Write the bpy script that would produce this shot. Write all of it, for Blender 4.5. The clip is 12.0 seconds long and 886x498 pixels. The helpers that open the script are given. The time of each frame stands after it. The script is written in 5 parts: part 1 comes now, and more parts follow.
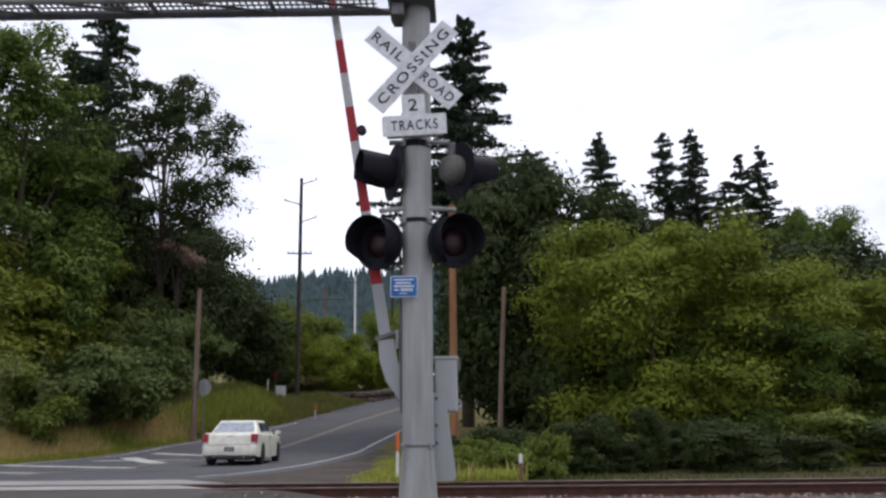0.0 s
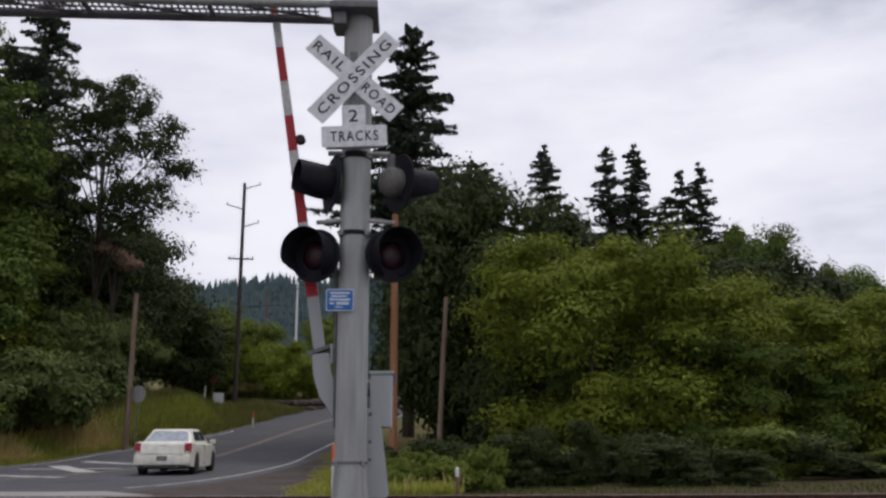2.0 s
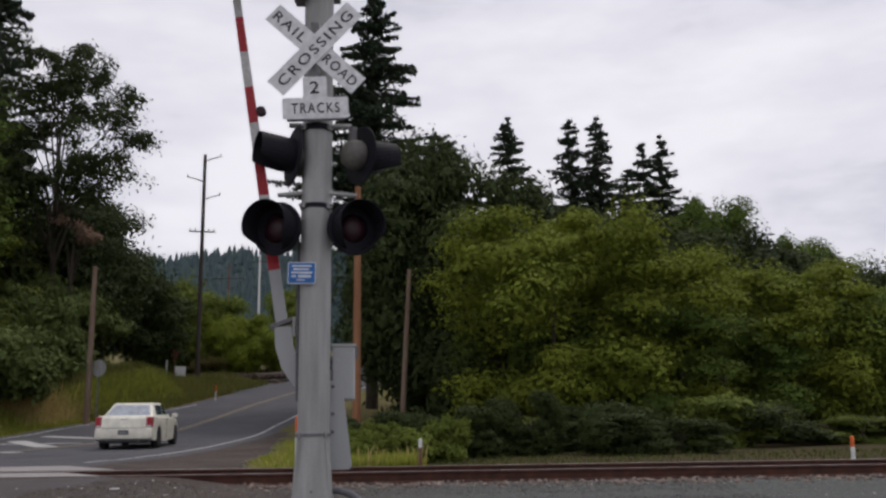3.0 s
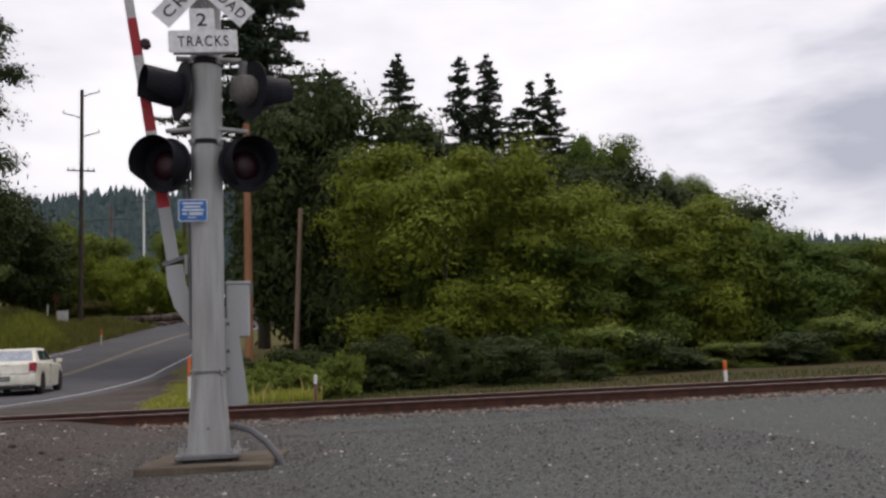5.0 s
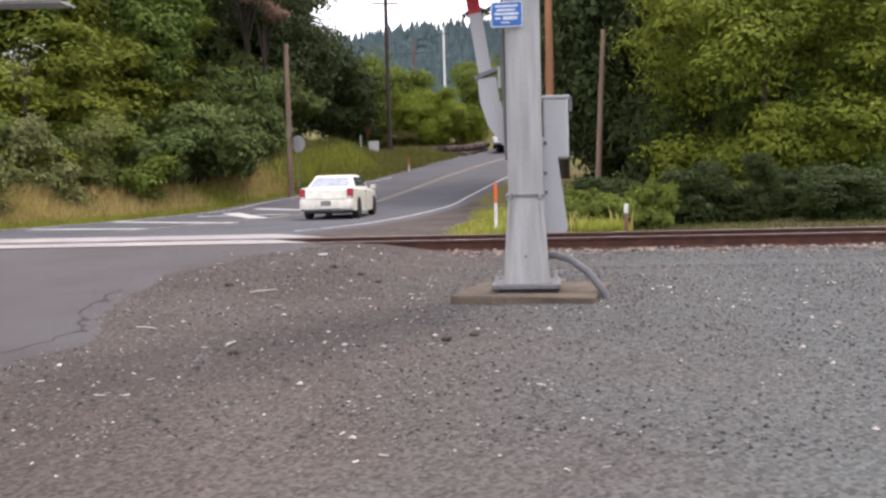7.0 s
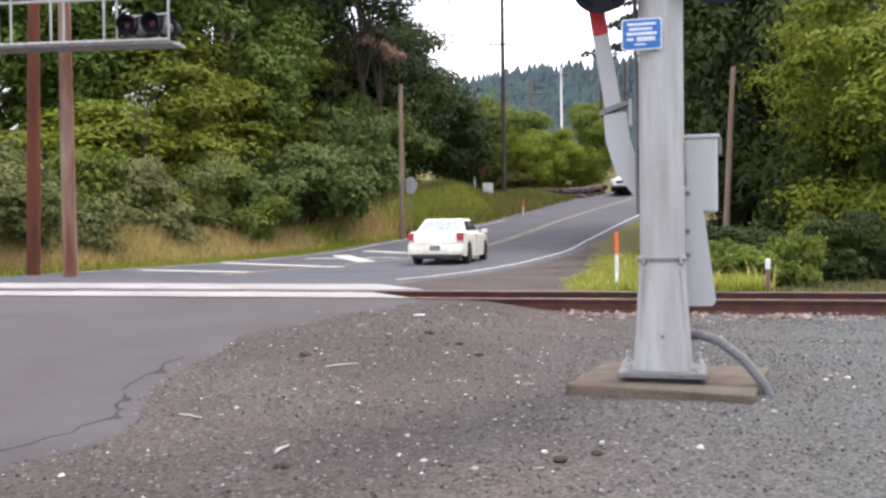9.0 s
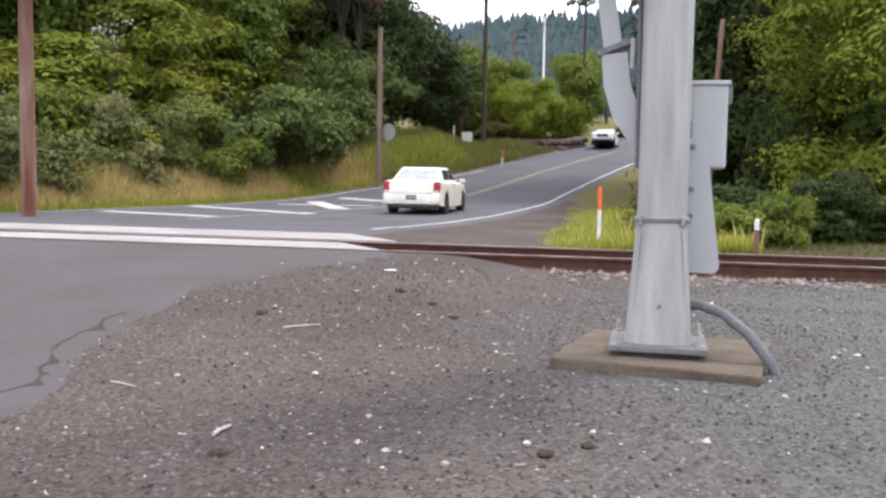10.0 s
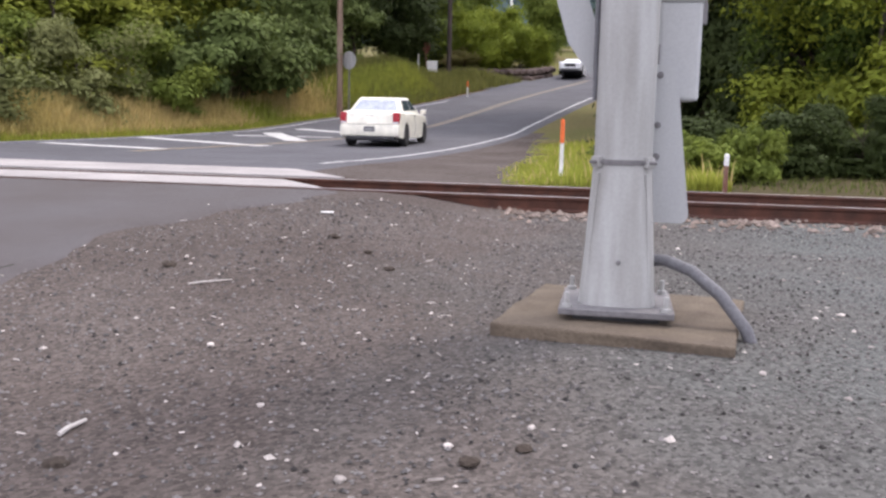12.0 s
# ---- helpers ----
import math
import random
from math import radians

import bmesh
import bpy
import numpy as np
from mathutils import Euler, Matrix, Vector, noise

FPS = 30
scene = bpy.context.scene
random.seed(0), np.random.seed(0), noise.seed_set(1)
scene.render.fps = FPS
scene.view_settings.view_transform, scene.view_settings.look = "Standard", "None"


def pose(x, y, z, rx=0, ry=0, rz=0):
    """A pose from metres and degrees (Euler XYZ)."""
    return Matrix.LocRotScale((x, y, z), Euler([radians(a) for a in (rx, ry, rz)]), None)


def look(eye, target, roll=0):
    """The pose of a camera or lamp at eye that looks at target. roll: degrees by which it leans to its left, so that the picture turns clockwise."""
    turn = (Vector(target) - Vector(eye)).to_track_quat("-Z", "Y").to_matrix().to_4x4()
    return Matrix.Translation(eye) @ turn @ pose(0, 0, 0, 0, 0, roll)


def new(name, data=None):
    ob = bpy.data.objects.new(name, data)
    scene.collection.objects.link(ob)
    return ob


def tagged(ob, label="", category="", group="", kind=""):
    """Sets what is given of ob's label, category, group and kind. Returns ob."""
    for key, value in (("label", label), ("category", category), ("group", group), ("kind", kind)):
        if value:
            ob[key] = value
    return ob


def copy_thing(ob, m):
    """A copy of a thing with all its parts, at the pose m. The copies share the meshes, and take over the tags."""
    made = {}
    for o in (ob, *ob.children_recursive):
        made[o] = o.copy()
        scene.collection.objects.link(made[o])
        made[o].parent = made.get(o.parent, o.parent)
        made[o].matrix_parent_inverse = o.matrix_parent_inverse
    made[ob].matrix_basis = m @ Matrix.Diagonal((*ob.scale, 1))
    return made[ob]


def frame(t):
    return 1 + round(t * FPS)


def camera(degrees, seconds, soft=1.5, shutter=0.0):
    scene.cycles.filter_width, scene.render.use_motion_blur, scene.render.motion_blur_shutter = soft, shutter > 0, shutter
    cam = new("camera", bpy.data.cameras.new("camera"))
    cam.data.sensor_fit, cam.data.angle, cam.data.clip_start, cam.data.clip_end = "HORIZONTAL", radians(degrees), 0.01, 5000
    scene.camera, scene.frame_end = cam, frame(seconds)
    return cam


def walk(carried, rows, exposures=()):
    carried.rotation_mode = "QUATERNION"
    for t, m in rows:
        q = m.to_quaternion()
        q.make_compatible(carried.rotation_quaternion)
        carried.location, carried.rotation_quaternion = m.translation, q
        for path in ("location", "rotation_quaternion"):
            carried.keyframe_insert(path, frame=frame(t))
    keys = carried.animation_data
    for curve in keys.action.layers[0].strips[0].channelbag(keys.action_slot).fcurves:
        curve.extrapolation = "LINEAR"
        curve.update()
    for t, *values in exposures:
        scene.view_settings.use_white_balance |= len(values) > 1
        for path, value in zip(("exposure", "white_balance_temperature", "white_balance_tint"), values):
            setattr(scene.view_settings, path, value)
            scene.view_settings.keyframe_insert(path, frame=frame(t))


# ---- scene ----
cam = camera(52.0, 12.0, soft=2.6)
PATH = [
    (0, (0.502, -9.454, 1.041), (0.455, -7.494, 1.447), -0.6),
    (0.5, (0.53, -9.449, 1.074), (0.591, -7.487, 1.470), -1.1),
    (1, (0.543, -9.344, 1.108), (0.6, -7.392, 1.553), -0.4),
    (1.5, (0.539, -9.339, 1.126), (0.6, -7.388, 1.574), 0.3),
    (2, (0.572, -9.363, 1.122), (0.647, -7.408, 1.545), -0.1),
    (2.5, (0.584, -9.371, 1.124), (0.695, -7.411, 1.517), -0.5),
    (4.5, (0.574, -9.471, 1.097), (0.908, -7.515, 1.356), -1.5),
    (5, (0.544, -9.487, 1.077), (0.935, -7.537, 1.300), -2.2),
    (5.5, (0.528, -9.416, 1.042), (0.898, -7.458, 1.215), -2.9),
    (6, (0.418, -8.96, 1.135), (0.61, -6.97, 1.186), -1.3),
    (6.5, (0.364, -8.641, 1.034), (0.299, -6.643, 0.988), -2.5),
    (7, (0.303, -8.38, 1.013), (0.048, -6.4, 0.887), -1.5),
    (8.8, (0.063, -7.069, 1.132), (-0.4, -5.128, 1.008), -0.3),
    (9, (0.108, -6.848, 1.158), (-0.392, -4.911, 1.126), -0.7),
    (9.5, (0.057, -6.425, 1.156), (-0.442, -4.492, 1.277), 0.6),
    (10, (-0.058, -6.12, 1.170), (-0.506, -4.175, 1.026), 1.0),
    (10.5, (-0.103, -5.908, 1.141), (-0.524, -3.957, 1.013), 2.4),
    (11, (-0.09, -5.673, 1.176), (-0.496, -3.718, 1.053), 2.2),
    (11.5, (-0.067, -5.42, 1.189), (-0.45, -3.466, 0.999), 1.6),
    (12, (-0.017, -5.203, 1.194), (-0.39, -3.26, 0.901), 1.2),
]
walk(cam, [(t, look(eye, goal, roll)) for t, eye, goal, roll in PATH],
     exposures=[(0, -0.25, 6250, 12), (0.5, -0.48, 6250, 12), (1.5, -0.58, 6350, 13), (2.7, -0.68, 6550, 14), (4.4, -0.58, 6750, 14), (5.0, -0.45, 6800, 14), (5.5, -0.65, 7000, 15), (6.0, -0.1, 6900, 16), (6.6, 0.6, 6750, 17), (7.2, 0.75, 6600, 17),
                (8.8, 0.99, 6450, 15), (10, 0.94, 6450, 14), (12, 0.83, 6450, 18)])

# ---------------------------------------------------------------- world and sun
world = bpy.data.worlds.new("overcast_sky")
scene.world = world
world.use_nodes = True
wn, wl = world.node_tree.nodes, world.node_tree.links
wn.clear()
sky = wn.new("ShaderNodeTexSky")
sky.sky_type = "NISHITA"
sky.sun_disc = False
sky.sun_elevation, sky.sun_rotation = radians(58), radians(35)
coord = wn.new("ShaderNodeTexCoord")
squash = wn.new("ShaderNodeMapping")
squash.inputs["Scale"].default_value = (1.0, 1.0, 3.2)
wl.new(coord.outputs["Generated"], squash.inputs["Vector"])
cloud = wn.new("ShaderNodeTexNoise")
cloud.inputs["Scale"].default_value, cloud.inputs["Detail"].default_value, cloud.inputs["Roughness"].default_value = 2.3, 6, 0.52
wl.new(squash.outputs["Vector"], cloud.inputs["Vector"])
tone = wn.new("ShaderNodeValToRGB")
tone.color_ramp.elements[0].position, tone.color_ramp.elements[0].color = 0.31, (5.6, 6.0, 7.2, 1)
tone.color_ramp.elements[1].position, tone.color_ramp.elements[1].color = 0.58, (12.4, 12.5, 13.2, 1)
mid = tone.color_ramp.elements.new(0.46)
mid.color = (10.6, 10.8, 11.8, 1)
wl.new(cloud.outputs["Fac"], tone.inputs["Fac"])
veil = wn.new("ShaderNodeMix")
veil.data_type = "RGBA"
veil.inputs["Factor"].default_value = 0.93
wl.new(sky.outputs["Color"], veil.inputs["A"])
wl.new(tone.outputs["Color"], veil.inputs["B"])
back = wn.new("ShaderNodeBackground")
back.inputs["Strength"].default_value = 0.115
wl.new(veil.outputs["Result"], back.inputs["Color"])
wl.new(back.outputs["Background"], wn.new("ShaderNodeOutputWorld").inputs["Surface"])

sun = new("sun", bpy.data.lights.new("sun", "SUN"))
sun.data.energy, sun.data.angle, sun.data.color = 1.5, radians(12), (1.0, 0.95, 0.86)
sun.matrix_world = look((10, 14, 28), (0, 0, 0))


# ---------------------------------------------------------------- materials
def mat(name, base, rough=0.8, metal=0.0, second=None, scale=6.0, mix=0.5, fine=60.0, bump=0.3, bump_scale=None, spec=0.3, island=0.0, obj=0.0, through_light=0.0, detail=6, stretch=(1, 1, 1), grain_by=0.17):
    """A painted, worn or natural surface: two colours in blotches, fine grain and relief."""
    m = bpy.data.materials.new(name)
    m.use_nodes = True
    n, l = m.node_tree.nodes, m.node_tree.links
    b = n["Principled BSDF"]
    b.inputs["Roughness"].default_value, b.inputs["Metallic"].default_value = rough, metal
    b.inputs["Specular IOR Level"].default_value = spec
    tc = n.new("ShaderNodeTexCoord")
    big = n.new("ShaderNodeTexNoise")
    big.inputs["Scale"].default_value, big.inputs["Detail"].default_value = scale, detail
    run = n.new("ShaderNodeMapping")
    run.inputs["Scale"].default_value = stretch
    l.new(tc.outputs["Object"], run.inputs["Vector"])
    l.new(run.outputs["Vector"], big.inputs["Vector"])
    ramp = n.new("ShaderNodeValToRGB")
    ramp.color_ramp.elements[0].position, ramp.color_ramp.elements[1].position = 0.5 - mix / 2, 0.5 + mix / 2
    sec = second or [c * 0.7 for c in base]
    ramp.color_ramp.elements[0].color, ramp.color_ramp.elements[1].color = (*base, 1), (*sec, 1)
    l.new(big.outputs["Fac"], ramp.inputs["Fac"])
    grain = n.new("ShaderNodeTexNoise")
    grain.inputs["Scale"].default_value, grain.inputs["Detail"].default_value = fine, 4
    l.new(tc.outputs["Object"], grain.inputs["Vector"])
    val = n.new("ShaderNodeMapRange")
    val.inputs["From Min"].default_value, val.inputs["From Max"].default_value = 0.3, 0.7
    val.inputs["To Min"].default_value, val.inputs["To Max"].default_value = 1 - grain_by, 1 + grain_by
    l.new(grain.outputs["Fac"], val.inputs["Value"])
    hsv = n.new("ShaderNodeHueSaturation")
    l.new(ramp.outputs["Color"], hsv.inputs["Color"])
    factor = val.outputs["Result"]
    for amount, node, socket in ((island, "ShaderNodeNewGeometry", "Random Per Island"), (obj, "ShaderNodeObjectInfo", "Random")):
        if amount:
            src = n.new(node)
            r = n.new("ShaderNodeMapRange")
            r.inputs["To Min"].default_value, r.inputs["To Max"].default_value = 1 - amount, 1 + amount
            l.new(src.outputs[socket], r.inputs["Value"])
            mul = n.new("ShaderNodeMath")
            mul.operation = "MULTIPLY"
            l.new(factor, mul.inputs[0])
            l.new(r.outputs["Result"], mul.inputs[1])
            factor = mul.outputs["Value"]
    l.new(factor, hsv.inputs["Value"])
    l.new(hsv.outputs["Color"], b.inputs["Base Color"])
    if bump:
        bp = n.new("ShaderNodeBump")
        bp.inputs["Strength"].default_value, bp.inputs["Distance"].default_value = bump, 0.02
        if bump_scale:
            g2 = n.new("ShaderNodeTexNoise")
            g2.inputs["Scale"].default_value, g2.inputs["Detail"].default_value = bump_scale, 5
            l.new(tc.outputs["Object"], g2.inputs["Vector"])
            l.new(g2.outputs["Fac"], bp.inputs["Height"])
        else:
            l.new(grain.outputs["Fac"], bp.inputs["Height"])
        l.new(bp.outputs["Normal"], b.inputs["Normal"])
    if through_light:
        tr = n.new("ShaderNodeBsdfTranslucent")
        l.new(hsv.outputs["Color"], tr.inputs["Color"])
        mx = n.new("ShaderNodeMixShader")
        mx.inputs["Fac"].default_value = through_light * 0.75
        l.new(b.outputs["BSDF"], mx.inputs[1])
        l.new(tr.outputs["BSDF"], mx.inputs[2])
        l.new(mx.outputs["Shader"], n["Material Output"].inputs["Surface"])
    return m


def leaf_mat(name, base, second, island=0.28):
    return mat(name, base, 0.75, 0, second, 0.35, 0.5, 3.0, 0, spec=0.15, island=0.6 * island, obj=0.12, through_light=0.3, detail=3)



def gravel_mat():
    """Gravel: brown trodden fines to one side, fresh blue-grey chippings to the other, single stones in colour and relief."""
    m = mat("grey_gravel", (0.104, 0.089, 0.081), 0.95, 0, (0.062, 0.049, 0.043), 0.5, 0.5, 55, 0.9, 42, spec=0.12)
    n, l = m.node_tree.nodes, m.node_tree.links
    b = n["Principled BSDF"]
    old = b.inputs["Base Color"].links[0].from_socket
    tc = n.new("ShaderNodeTexCoord")
    xyz = n.new("ShaderNodeSeparateXYZ")
    l.new(tc.outputs["Object"], xyz.inputs["Vector"])
    patch = n.new("ShaderNodeTexNoise")
    patch.inputs["Scale"].default_value, patch.inputs["Detail"].default_value = 0.55, 5
    l.new(tc.outputs["Object"], patch.inputs["Vector"])
    wob = n.new("ShaderNodeMath")
    wob.operation = "MULTIPLY_ADD"
    wob.inputs[1].default_value = 5.0
    l.new(patch.outputs["Fac"], wob.inputs[0])
    l.new(xyz.outputs["X"], wob.inputs[2])
    side = n.new("ShaderNodeMapRange")
    side.inputs["From Min"].default_value, side.inputs["From Max"].default_value = 1.0, 4.4
    l.new(wob.outputs["Value"], side.inputs["Value"])
    mix = n.new("ShaderNodeMix")
    mix.data_type = "RGBA"
    mix.inputs["B"].default_value = (0.098, 0.103, 0.099, 1)
    l.new(side.outputs["Result"], mix.inputs["Factor"])
    l.new(old, mix.inputs["A"])
    cell = n.new("ShaderNodeTexVoronoi")
    cell.inputs["Scale"].default_value = 46
    l.new(tc.outputs["Object"], cell.inputs["Vector"])
    grey = n.new("ShaderNodeRGBToBW")
    l.new(cell.outputs["Color"], grey.inputs["Color"])
    rng = n.new("ShaderNodeMapRange")
    rng.inputs["From Min"].default_value, rng.inputs["From Max"].default_value = 0.15, 0.85
    rng.inputs["To Min"].default_value, rng.inputs["To Max"].default_value = 0.66, 1.36
    l.new(grey.outputs["Val"], rng.inputs["Value"])
    hsv = n.new("ShaderNodeHueSaturation")
    l.new(mix.outputs["Result"], hsv.inputs["Color"])
    l.new(rng.outputs["Result"], hsv.inputs["Value"])
    l.new(hsv.outputs["Color"], b.inputs["Base Color"])
    bump = n.new("ShaderNodeBump")
    bump.inputs["Strength"].default_value, bump.inputs["Distance"].default_value = 0.4, 0.010
    bump.invert = True
    l.new(cell.outputs["Distance"], bump.inputs["Height"])
    l.new(b.inputs["Normal"].links[0].from_socket, bump.inputs["Normal"])
    l.new(bump.outputs["Normal"], b.inputs["Normal"])
    return m


M_gravel = gravel_mat()
M_stone = mat("loose_stone", (0.105, 0.101, 0.101), 0.9, 0, (0.13, 0.119, 0.113), 0.9, 0.6, 40, 0.2, island=0.75, spec=0.12)
M_pebble = mat("pale_pebble", (0.30, 0.27, 0.25), 0.9, 0, (0.42, 0.39, 0.36), 0.9, 0.6, 40, 0.2, island=0.6, spec=0.15)
M_clod = mat("dark_earth", (0.045, 0.036, 0.030), 0.97, 0, (0.07, 0.058, 0.048), 14, 0.5, 60, 0.5, spec=0.1)
M_pale_wood = mat("bleached_stick", (0.48, 0.46, 0.44), 0.8, 0, (0.36, 0.33, 0.30), 9, 0.5, 60, 0.2)
M_ballast = mat("ballast_stone", (0.17, 0.125, 0.10), 0.95, 0, (0.22, 0.19, 0.17), 0.8, 0.6, 30, 0.3, island=0.5, spec=0.1)
M_asphalt = mat("worn_asphalt", (0.105, 0.104, 0.115), 0.88, 0, (0.072, 0.071, 0.079), 0.5, 0.5, 130, 0.5, 120, spec=0.25)
M_asphalt_old = mat("old_asphalt", (0.100, 0.094, 0.098), 0.92, 0, (0.080, 0.070, 0.068), 0.7, 0.45, 90, 0.7, 80, spec=0.2)
M_crack = mat("cracked_tar", (0.03, 0.028, 0.027), 0.95, 0, (0.05, 0.045, 0.04), 3, 0.5, 60, 0.6)
M_white_line = mat("worn_white_road_paint", (0.62, 0.62, 0.60), 0.8, 0, (0.34, 0.34, 0.33), 2.2, 0.45, 60, 0.2)
M_yellow_line = mat("faded_yellow_road_paint", (0.34, 0.27, 0.17), 0.8, 0, (0.20, 0.17, 0.13), 1.5, 0.5, 60, 0.2)
M_panel = mat("pale_concrete_panel", (0.37, 0.35, 0.335), 0.9, 0, (0.24, 0.225, 0.22), 0.8, 0.5, 50, 0.3)
M_slab = mat("weathered_concrete", (0.150, 0.120, 0.088), 0.95, 0, (0.080, 0.063, 0.048), 4, 0.5, 55, 0.6, 45)
M_rust = mat("rusty_rail_steel", (0.105, 0.043, 0.028), 0.85, 0.1, (0.040, 0.021, 0.017), 5, 0.5, 60, 0.4)
M_railtop = mat("worn_rail_head", (0.42, 0.38, 0.38), 0.4, 0.9, (0.22, 0.17, 0.15), 3, 0.5, 80, 0.1)
M_tie = mat("creosoted_timber", (0.06, 0.045, 0.035), 0.95, 0, (0.10, 0.08, 0.06), 3, 0.5, 40, 0.6)
M_galv = mat("galvanised_steel", (0.40, 0.41, 0.405), 0.6, 0.1, (0.23, 0.225, 0.215), 2.2, 0.55, 60, 0.0, spec=0.35, stretch=(5, 5, 0.5), grain_by=0.05)
M_galv_dark = mat("stained_galvanised_steel", (0.20, 0.195, 0.20), 0.6, 0.3, (0.12, 0.115, 0.12), 4, 0.5, 30, 0.1)
M_alu = mat("pale_grey_paint", (0.40, 0.41, 0.415), 0.6, 0.0, (0.34, 0.35, 0.355), 1.5, 0.7, 60, 0.0, stretch=(2, 2, 0.6), grain_by=0.05)
M_housing = mat("weathered_grey_casting", (0.17, 0.16, 0.145), 0.7, 0.1, (0.12, 0.115, 0.105), 4, 0.5, 20, 0.1)
M_white_sign = mat("white_sign_enamel", (0.74, 0.75, 0.76), 0.5, 0, (0.66, 0.66, 0.67), 3, 0.6, 12, 0.04)
M_black = mat("black_sign_enamel", (0.045, 0.045, 0.05), 0.6, 0, (0.03, 0.03, 0.032), 6, 0.5, 30, 0.05)
M_hood = mat("matt_black_paint", (0.010, 0.010, 0.014), 0.7, 0, (0.016, 0.016, 0.022), 5, 0.5, 40, 0.1, spec=0.15)
M_lens = mat("dark_red_glass", (0.020, 0.005, 0.008), 0.45, 0, (0.028, 0.004, 0.008), 8, 0.5, 60, 0.15, spec=0.35)
M_blue = mat("blue_sign_enamel", (0.03, 0.15, 0.42), 0.5, 0, (0.025, 0.12, 0.36), 5, 0.5, 30, 0.03)
M_sign_text = mat("white_lettering", (0.62, 0.66, 0.70), 0.5, 0, (0.5, 0.55, 0.62), 8, 0.5, 30, 0)
M_red_tape = mat("red_reflective_tape", (0.42, 0.03, 0.04), 0.5, 0, (0.33, 0.025, 0.03), 5, 0.5, 30, 0.03)
M_faded_red = mat("faded_red_sign", (0.30, 0.10, 0.085), 0.6, 0, (0.24, 0.09, 0.08), 5, 0.5, 30, 0.03)
M_white_tape = mat("white_reflective_tape", (0.56, 0.55, 0.54), 0.5, 0, (0.44, 0.43, 0.42), 5, 0.5, 30, 0.03)
M_orange = mat("orange_plastic", (0.75, 0.16, 0.04), 0.6, 0, (0.62, 0.13, 0.04), 5, 0.5, 20, 0.05)
M_white_plastic = mat("white_plastic", (0.72, 0.72, 0.70), 0.6, 0, (0.6, 0.6, 0.58), 5, 0.5, 20, 0.05)
M_conduit = mat("grey_conduit", (0.13, 0.13, 0.14), 0.6, 0, (0.09, 0.09, 0.1), 8, 0.5, 60, 0.2)
M_pole_red = mat("reddish_timber_pole", (0.14, 0.045, 0.024), 0.9, 0, (0.055, 0.022, 0.015), 1.6, 0.45, 40, 0.4, stretch=(3, 3, 0.3))
M_pole_tan = mat("bleached_timber_pole", (0.27, 0.21, 0.16), 0.9, 0, (0.15, 0.085, 0.06), 1.2, 0.5, 40, 0.4, stretch=(3, 3, 0.35))
M_pole_grey = mat("weathered_timber_pole", (0.24, 0.165, 0.13), 0.9, 0, (0.12, 0.040, 0.022), 1.4, 0.3, 40, 0.4, stretch=(3, 3, 0.3))
M_pole_orange = mat("orange_timber_pole", (0.33, 0.165, 0.085), 0.9, 0, (0.20, 0.085, 0.045), 1.3, 0.5, 40, 0.4, stretch=(3, 3, 0.3))
M_pole_dark = mat("dark_timber_pole", (0.075, 0.058, 0.05), 0.9, 0, (0.05, 0.04, 0.035), 1.6, 0.5, 18, 0.5)
M_bark = mat("bark", (0.075, 0.058, 0.045), 0.95, 0, (0.045, 0.036, 0.03), 3, 0.5, 14, 0.8)
M_car = mat("cream_car_paint", (0.74, 0.72, 0.62), 0.28, 0, (0.72, 0.70, 0.60), 1, 0.5, 5, 0, spec=0.5)
M_car_white = mat("white_car_paint", (0.76, 0.77, 0.78), 0.28, 0, (0.74, 0.75, 0.76), 1, 0.5, 5, 0, spec=0.5)
M_car_dark = mat("dark_car_paint", (0.03, 0.035, 0.045), 0.28, 0, (0.028, 0.03, 0.04), 1, 0.5, 5, 0, spec=0.5)
# pale metallic base puts the mirrored sky into front and rear panes
M_glass = mat("sky_pale_car_glass", (0.42, 0.45, 0.48), 0.08, 0.85, (0.34, 0.37, 0.40), 1, 0.5, 5, 0, spec=0.8)
M_glass_side = mat("dark_car_glass", (0.02, 0.024, 0.028), 0.08, 0, (0.014, 0.017, 0.02), 1, 0.5, 5, 0, spec=0.6)
M_tyre = mat("tyre_rubber", (0.02, 0.02, 0.02), 0.85, 0, (0.03, 0.03, 0.03), 8, 0.5, 60, 0.3)
M_rim = mat("alloy_rim", (0.5, 0.5, 0.52), 0.3, 0.9, (0.35, 0.35, 0.37), 8, 0.5, 60, 0)
M_tail = mat("red_tail_light", (0.40, 0.02, 0.03), 0.25, 0, (0.3, 0.02, 0.03), 8, 0.5, 60, 0, spec=0.6)
M_head = mat("clear_headlight", (0.65, 0.66, 0.68), 0.15, 0, (0.5, 0.5, 0.52), 8, 0.5, 60, 0, spec=0.8)
M_chrome = mat("chrome", (0.7, 0.7, 0.7), 0.15, 1.0, (0.6, 0.6, 0.6), 8, 0.5, 60, 0)
M_wall_stone = mat("dark_retaining_stone", (0.075, 0.055, 0.05), 0.95, 0, (0.12, 0.09, 0.075), 0.8, 0.5, 6, 0.8, obj=0.3)
M_ground = mat("grassy_soil", (0.11, 0.115, 0.035), 0.97, 0, (0.15, 0.12, 0.055), 0.25, 0.5, 6, 0.8, 5, spec=0.1)
# hill colour blued and lightened to hold the haze of distance
M_hill = mat("hazed_wooded_hill", (0.085, 0.125, 0.13), 0.97, 0, (0.055, 0.085, 0.045), 0.012, 0.5, 0.25, 0, spec=0.05)
